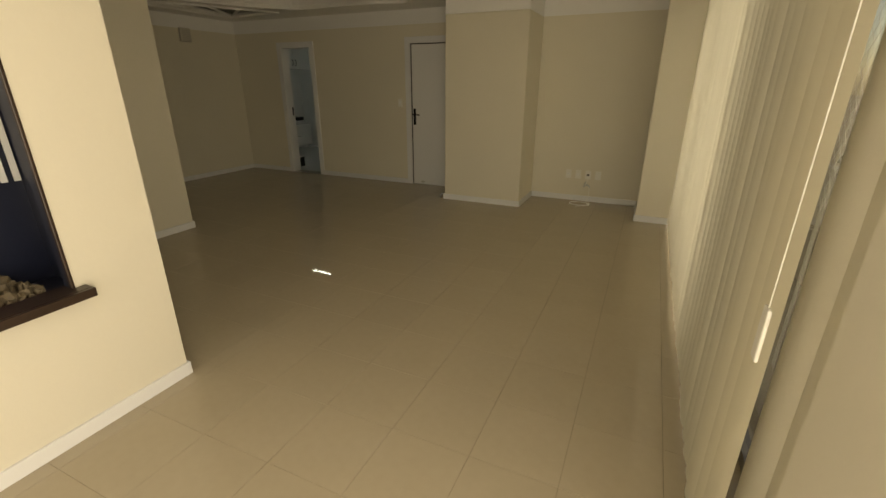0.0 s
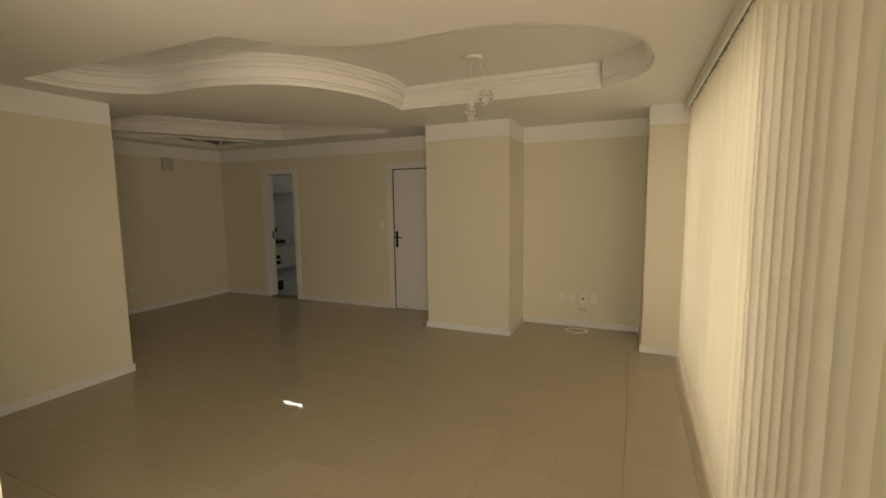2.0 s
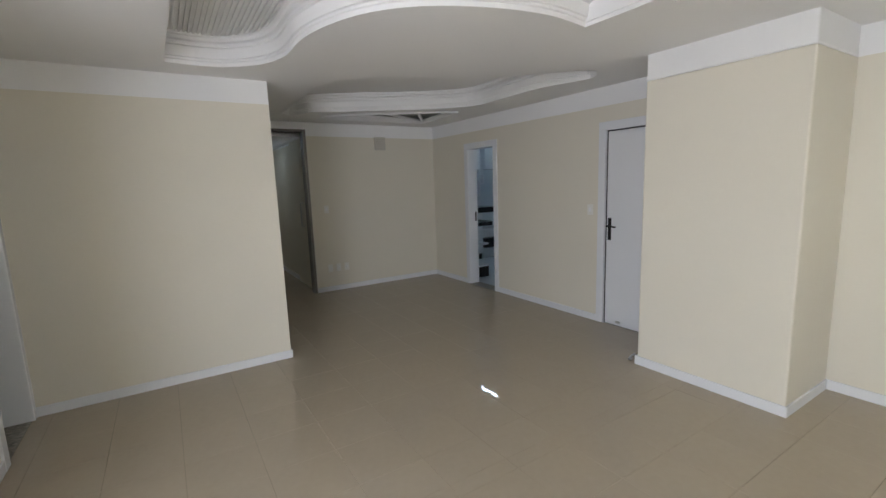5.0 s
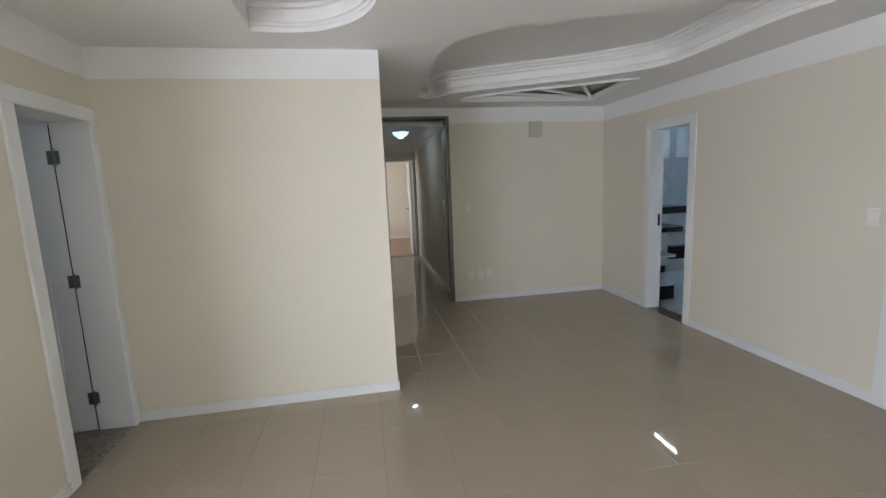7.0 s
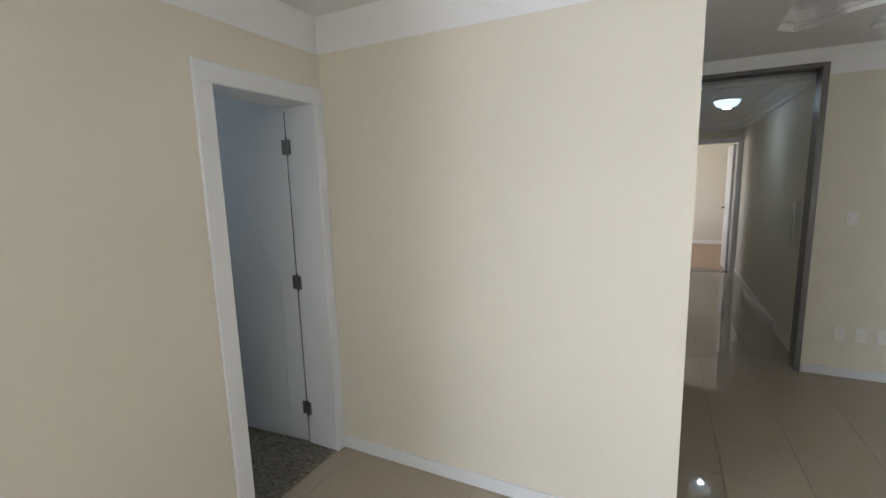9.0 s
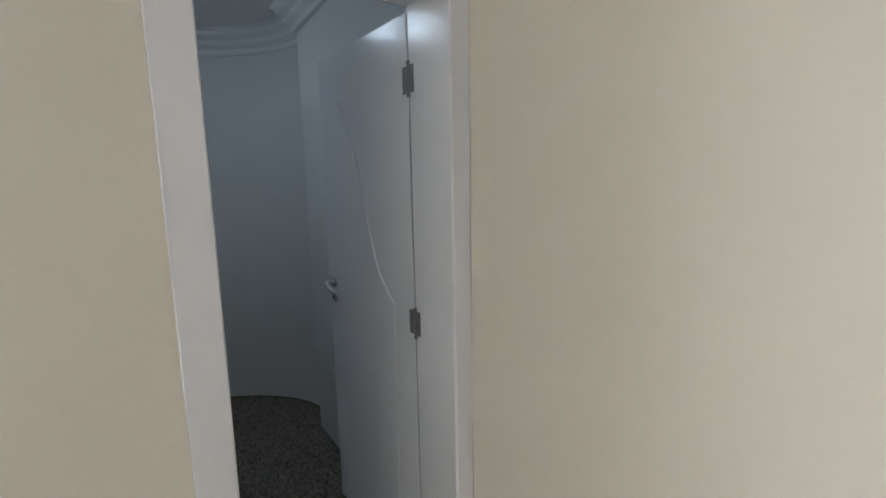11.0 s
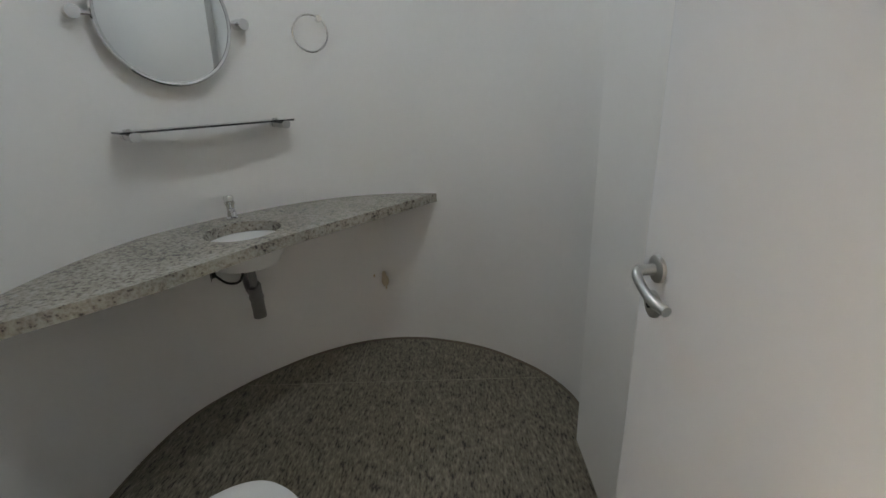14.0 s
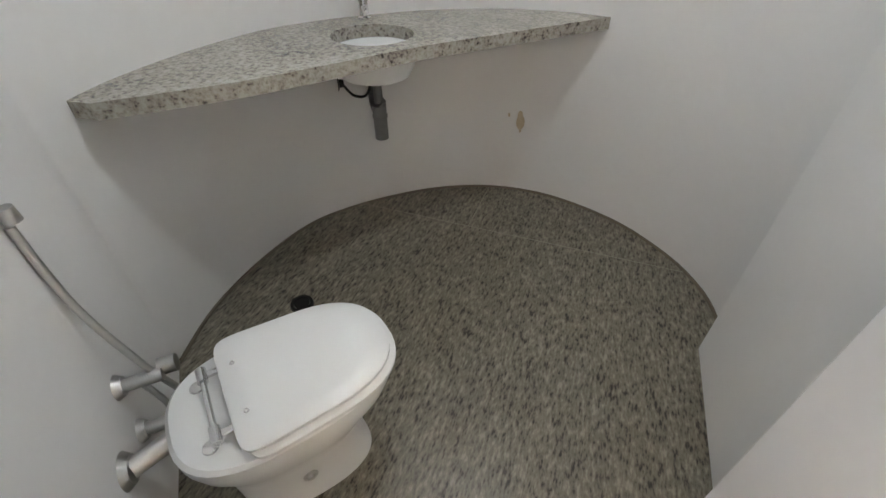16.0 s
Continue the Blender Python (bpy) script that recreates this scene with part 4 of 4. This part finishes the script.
add_lathe(bm, [(0.0, 0.03), (0.016, 0.028), (0.018, 0.008), (0.030, 0.004), (0.031, 0.0)], pose(-3.012, -0.64, CZ - 0.255) @ pose(0, 0, 0, 0, -90, 0) @ pose(0, 0, 0, 38, 0, 0), 16)
obj("supply", bm, BLACK, counter, True)
tap = empty("tap", pose(-3.145, -0.705, CZ, 0, 0, 125))
bm = bmesh.new()
add_lathe(bm, [(0.001, 0.0), (0.026, 0.0), (0.026, 0.006), (0.019, 0.012), (0.018, 0.06), (0.022, 0.066), (0.022, 0.10), (0.018, 0.106), (0.001, 0.107)], None, 20)
add_tube(bm, spline([(0.0, 0, 0.04), (0.045, 0, 0.048), (0.075, 0, 0.04), (0.082, 0, 0.025)], 5), 0.012, 10)
obj("body", bm, CHROME, tap, True)
tagged(tap, "small chrome push tap on the granite counter", "tap")
tagged(counter, "curved speckled granite counter with white basin and chrome trap", "washbasin")

# toilet
TX, TY = -3.46, 0.67
toilet = empty("toilet", pose(TX, TY, 0.0, 0, 0, math.degrees(math.atan2(-0.79, -0.61))))


def oval(bm, z, u0, u1, w, taper=0.0, n=48, power=2.5, square=2.7):
    """A rounded outline from u0 to u1 along x, w to either side, narrower to the front by taper."""
    out = []
    for i in range(n):
        a = i * math.tau / n
        c, s = math.cos(a), math.sin(a)
        e = power if c > 0 else square
        u = math.copysign(abs(c) ** (2 / e), c)
        v = math.copysign(abs(s) ** (2 / e), s)
        out.append(bm.verts.new(((u0 + u1) / 2 + u * (u1 - u0) / 2, v * w * (1 - taper * (u + 1) / 2), z)))
    return out


def loft(bm, rings, cap=True):
    for p, q in zip(rings, rings[1:]):
        for i in range(len(p)):
            bm.faces.new((p[i], p[(i + 1) % len(p)], q[(i + 1) % len(p)], q[i]))
    if cap:
        bm.faces.new(rings[0][::-1])
        bm.faces.new(rings[-1])


bm = bmesh.new()
loft(bm, [oval(bm, 0.0, -0.07, 0.30, 0.115), oval(bm, 0.03, -0.07, 0.295, 0.112), oval(bm, 0.16, -0.08, 0.27, 0.105), oval(bm, 0.24, -0.10, 0.31, 0.135), oval(bm, 0.31, -0.125, 0.375, 0.17, 0.12),
          oval(bm, 0.355, -0.135, 0.395, 0.182, 0.14), oval(bm, 0.385, -0.135, 0.40, 0.184, 0.14), oval(bm, 0.395, -0.125, 0.392, 0.176, 0.14)])
obj("bowl", bm, CERAMIC, toilet, True)
for name, z0, z1, u0, u1, w in (("seat", 0.397, 0.418, 0.012, 0.405, 0.183), ("lid", 0.420, 0.440, 0.0, 0.392, 0.172)):
    bm = bmesh.new()
    loft(bm, [oval(bm, z0, u0 + 0.006, u1 - 0.006, w - 0.006, 0.14, power=2.5, square=9), oval(bm, z0 + 0.005, u0, u1, w, 0.14, power=2.5, square=9), oval(bm, z1 - 0.006, u0, u1, w, 0.14, power=2.5, square=9), oval(bm, z1, u0 + 0.008, u1 - 0.008, w - 0.008, 0.14, power=2.5, square=9),
              oval(bm, z1 + 0.002, u0 + 0.06, u1 - 0.06, w - 0.05, 0.14, power=2.5, square=9)])
    obj(name, bm, CERAMIC, toilet, True)
bm = bmesh.new()
add_rod(bm, (-0.035, -0.105, 0.425), (-0.035, 0.105, 0.425), 0.007)
for s in (-0.085, 0.085):
    add_rod(bm, (-0.035, s - 0.02, 0.425), (-0.035, s + 0.02, 0.425), 0.012)
    add_box(bm, (-0.035, s - 0.008, 0.418), (0.012, s + 0.008, 0.428), 0.002)
    add_rod(bm, (-0.04, s, 0.394), (-0.04, s, 0.425), 0.008)
    add_lathe(bm, [(0.0, 0.006), (0.016, 0.004), (0.018, 0.0)], pose(-0.055, s, 0.395), 12)
    add_lathe(bm, [(0.0, 0.003), (0.005, 0.002), (0.006, 0.0)], pose(0.035, s * 0.85, 0.4415), 10)
obj("hinge", bm, CHROME, toilet, True)
bm = bmesh.new()
add_lathe(bm, [(0.0, 0.012), (0.008, 0.012), (0.012, 0.006), (0.020, 0.004), (0.021, 0.0)], pose(0.10, -0.105, 0.11, 90, 0, 0), 14)
obj("bolt_cap", bm, STEEL, toilet, True)
tagged(toilet, "white ceramic toilet with closed lid and chrome hinges", "toilet")


def on_diag(s, z, off=0.0):
    """A place on the slanting wall: s metres from its far end, off metres out of it."""
    d = Vector((DIAG0[0] - DIAG1[0], DIAG0[1] - DIAG1[1])).normalized()
    nrm = Vector((-d.y, d.x))
    nrm = nrm if nrm.dot(Vector((-1, -1))) > 0 else -nrm
    p = Vector(DIAG1) + d * s + nrm * off
    return (p.x, p.y, z)


plumb = empty("flush_pipes", pose(0, 0, 0))
bm = bmesh.new()
for s, z, out, r in ((0.385, 0.385, 0.10, 0.017), (0.425, 0.25, 0.075, 0.017), (0.56, 0.305, 0.20, 0.024)):
    add_rod(bm, on_diag(s, z, 0.0), on_diag(s, z, 0.016), r * 1.9, r * 1.4, 20)
    add_rod(bm, on_diag(s, z, 0.01), on_diag(s - (0.10 if r > 0.02 else 0), z - (0.02 if r > 0.02 else 0), out), r, seg=16)
add_rod(bm, on_diag(0.36, 0.385, 0.09), on_diag(0.36, 0.385, 0.13), 0.023)
add_tube(bm, spline([on_diag(0.385, 0.37, 0.05), on_diag(0.40, 0.33, 0.07), on_diag(0.41, 0.29, 0.08), on_diag(0.425, 0.25, 0.075)], 5), 0.008, 8)
obj("valve", bm, STEEL, plumb, True)
bm = bmesh.new()
add_tube(bm, spline([on_diag(0.335, 0.83, 0.008), on_diag(0.35, 0.62, 0.02), on_diag(0.372, 0.42, 0.07), on_diag(0.40, 0.27, 0.13), on_diag(0.46, 0.22, 0.14)], 8), 0.009, 10)
add_lathe(bm, [(0.0, 0.03), (0.014, 0.03), (0.016, 0.0), (0.0, 0.0)], pose(*on_diag(0.335, 0.84, 0.02)), 14)
obj("hose", bm, STEEL, plumb, True)
tagged(plumb, "metal flush pipe, valves and braided hose beside the toilet", "plumbing")
bm = bmesh.new()
add_lathe(bm, [(0.0, 0.004), (0.03, 0.004), (0.034, 0.009), (0.045, 0.009), (0.048, 0.0)], pose(-3.15, 0.06, 0.002), 20)
tagged(obj("floor_drain", bm, BLACK, None, True), "round dark drain in the granite floor", "drain")

# mirror, glass shelf, towel ring
MC = Vector((-3.080, -0.640, 1.712))
mdir = Vector((-0.40, -0.46, 0)).normalized()
mn = Vector((mdir.y, -mdir.x, 0))
mn = mn if mn.dot(Vector((-1, 1, 0))) > 0 else -mn
face = Matrix((mdir.to_4d(), Vector((0, 0, 1, 0)), mn.to_4d(), (0, 0, 0, 1))).transposed()
face.translation = MC + mn * 0.02
face = face @ pose(0, 0, 0, 4, 0, 0)
mirror = empty("round_mirror", face)
bm = bmesh.new()
add_lathe(bm, [(0.001, 0.006), (0.226, 0.006), (0.230, 0.002)], None, 48)
obj("glass", bm, MIRROR, mirror)
bm = bmesh.new()
add_lathe(bm, [(0.229, -0.006), (0.240, -0.006), (0.242, 0.004), (0.236, 0.010), (0.227, 0.008)], None, 48)
add_lathe(bm, [(0.0, -0.004), (0.234, -0.005)], None, 48)
obj("rim", bm, CHROME, mirror, True)
for s in (-1, 1):
    bm = bmesh.new()
    add_rod(bm, (s * 0.238, 0, 0), (s * 0.285, 0, -0.005), 0.009)
    add_rod(bm, (s * 0.29, 0, 0.022), (s * 0.29, 0, -0.05), 0.022, seg=18)
    obj("pivot", bm, CHROME, mirror, True)
tagged(mirror, "round tilting mirror in a thin chrome rim", "mirror")
sh = empty("glass_shelf", Matrix.Translation(Vector((-3.127, -0.697, 1.31)) + mn * 0.055) @ pose(0, 0, 0, 0, 0, math.degrees(math.atan2(mdir.y, mdir.x))))
boxes("glass", SMOKE, [((-0.345, -0.06, 0.0), (0.345, 0.06, 0.008))], sh, 0.002)
for s in (-0.30, 0.30):
    bm = bmesh.new()
    add_rod(bm, (s, 0.04, -0.022), (s, 0.04, 0.014), 0.013, seg=16)
    add_rod(bm, (s, 0.03, -0.012), (s, -0.03, -0.012), 0.016, seg=16)
    add_rod(bm, (s, -0.01, -0.012), (s, -0.06, -0.012), 0.02, seg=16)
    add_rod(bm, (s, 0.05, -0.012), (s, 0.12, -0.012), 0.016, seg=16)
    obj("bracket", bm, CHROME, sh, True)
tagged(sh, "narrow smoked glass shelf on chrome brackets", "shelf")
ring_m = empty("towel_ring", pose(-3.53, -1.005, 1.685, 90, 0, 22))
bm = bmesh.new()
add_tube(bm, [(0.078 * math.cos(i * math.tau / 40), 0.078 * math.sin(i * math.tau / 40), 0) for i in range(41)], 0.0045, 8)
obj("ring", bm, CHROME, ring_m, True)
bm = bmesh.new()
add_rod(bm, (-0.045, 0.062, -0.012), (-0.045, 0.062, 0.05), 0.013, seg=16)
obj("mount", bm, CHROME, ring_m, True)
tagged(ring_m, "chrome towel ring on the curved wall", "towel ring")
bm = bmesh.new()
add_lathe(bm, [(0.0, 0.04), (0.014, 0.04), (0.016, 0.015), (0.024, 0.004), (0.024, -0.02)], pose(-3.76, -1.082, 2.263, -90, 0, 0), 16)
tagged(obj("wall_hook", bm, STEEL, None, True), "small metal fitting high on the washroom wall", "hook")
stain_mat = material("rust_stain", (0.52, 0.43, 0.31), 0.7, grain=0.4, stain=0.3)
bm = bmesh.new()
for i, (dx, dz, r) in enumerate(((0, 0, 0.03), (0.004, 0.035, 0.018), (-0.003, -0.045, 0.008), (0.06, 0.03, 0.008))):
    bmesh.ops.create_circle(bm, cap_ends=True, segments=14, radius=r, matrix=pose(-3.755 + dx, -1.0800, 0.40 + dz, 90, 0, 3) @ Matrix.Diagonal((0.7, 1.3, 1, 1)))
tagged(obj("wall_stain", bm, stain_mat), "small brown rust stain on the white wall", "stain", kind="structure")

# ---- living room floor tiles ----
floor = structure(boxes("floor", GROUT, [((-11.1, -1.7, -0.08), (0.60, 6.46, -0.004))]), "glossy beige porcelain tile floor")
PX, PY = 0.388, 0.3965
meshes = {}


def tile_mesh(w, d):
    key = (round(w, 3), round(d, 3))
    if key not in meshes:
        bm = bmesh.new()
        g, c = 0.0006, 0.0008
        lo = [bm.verts.new(v) for v in ((g, g, -0.006), (w - g, g, -0.006), (w - g, d - g, -0.006), (g, d - g, -0.006))]
        mid = [bm.verts.new(v) for v in ((g, g, -c), (w - g, g, -c), (w - g, d - g, -c), (g, d - g, -c))]
        up = [bm.verts.new(v) for v in ((g + c, g + c, 0), (w - g - c, g + c, 0), (w - g - c, d - g - c, 0), (g + c, d - g - c, 0))]
        for a, b in ((lo, mid), (mid, up)):
            for i in range(4):
                bm.faces.new((a[i], a[(i + 1) % 4], b[(i + 1) % 4], b[i]))
        bm.faces.new(up)
        me = bpy.data.meshes.new("tile")
        bm.to_mesh(me)
        bm.free()
        me.materials.append(TILE)
        meshes[key] = me
    return meshes[key]


areas = ((-2.27, 0.56, 0.27, 6.31), (-7.03, -2.27, 1.34, 6.31), (-11.06, -7.03, 3.18, 4.22))
far_bm = bmesh.new()
for x0, x1, y0, y1 in areas + ((-2.27, 0.56, -1.52, 0.27),):
    for i in range(-32, 3):
        for j in range(-8, 16):
            a, b = max(0.162 + i * PX, x0), min(0.162 + (i + 1) * PX, x1)
            c, d = max(0.268 + j * PY, y0), min(0.268 + (j + 1) * PY, y1)
            if b - a < 0.02 or d - c < 0.02:
                continue
            if y1 < 0.3 or x1 < -7 or (x0 < -6 and d < 3.2 and b < -4.66):
                if not (x0 < -6 and d < 3.2 and b < -4.66):
                    add_box(far_bm, (a + 0.001, c + 0.001, -0.006), (b - 0.001, d - 0.001, 0))
                continue
            t = new("tile", tile_mesh(b - a, d - c))
            t.location = (a, c, rng.uniform(-0.0003, 0.0003))
            t.parent = floor
rest = obj("far_tiles", far_bm, TILE, floor)
tagged(rest, kind="stuff")
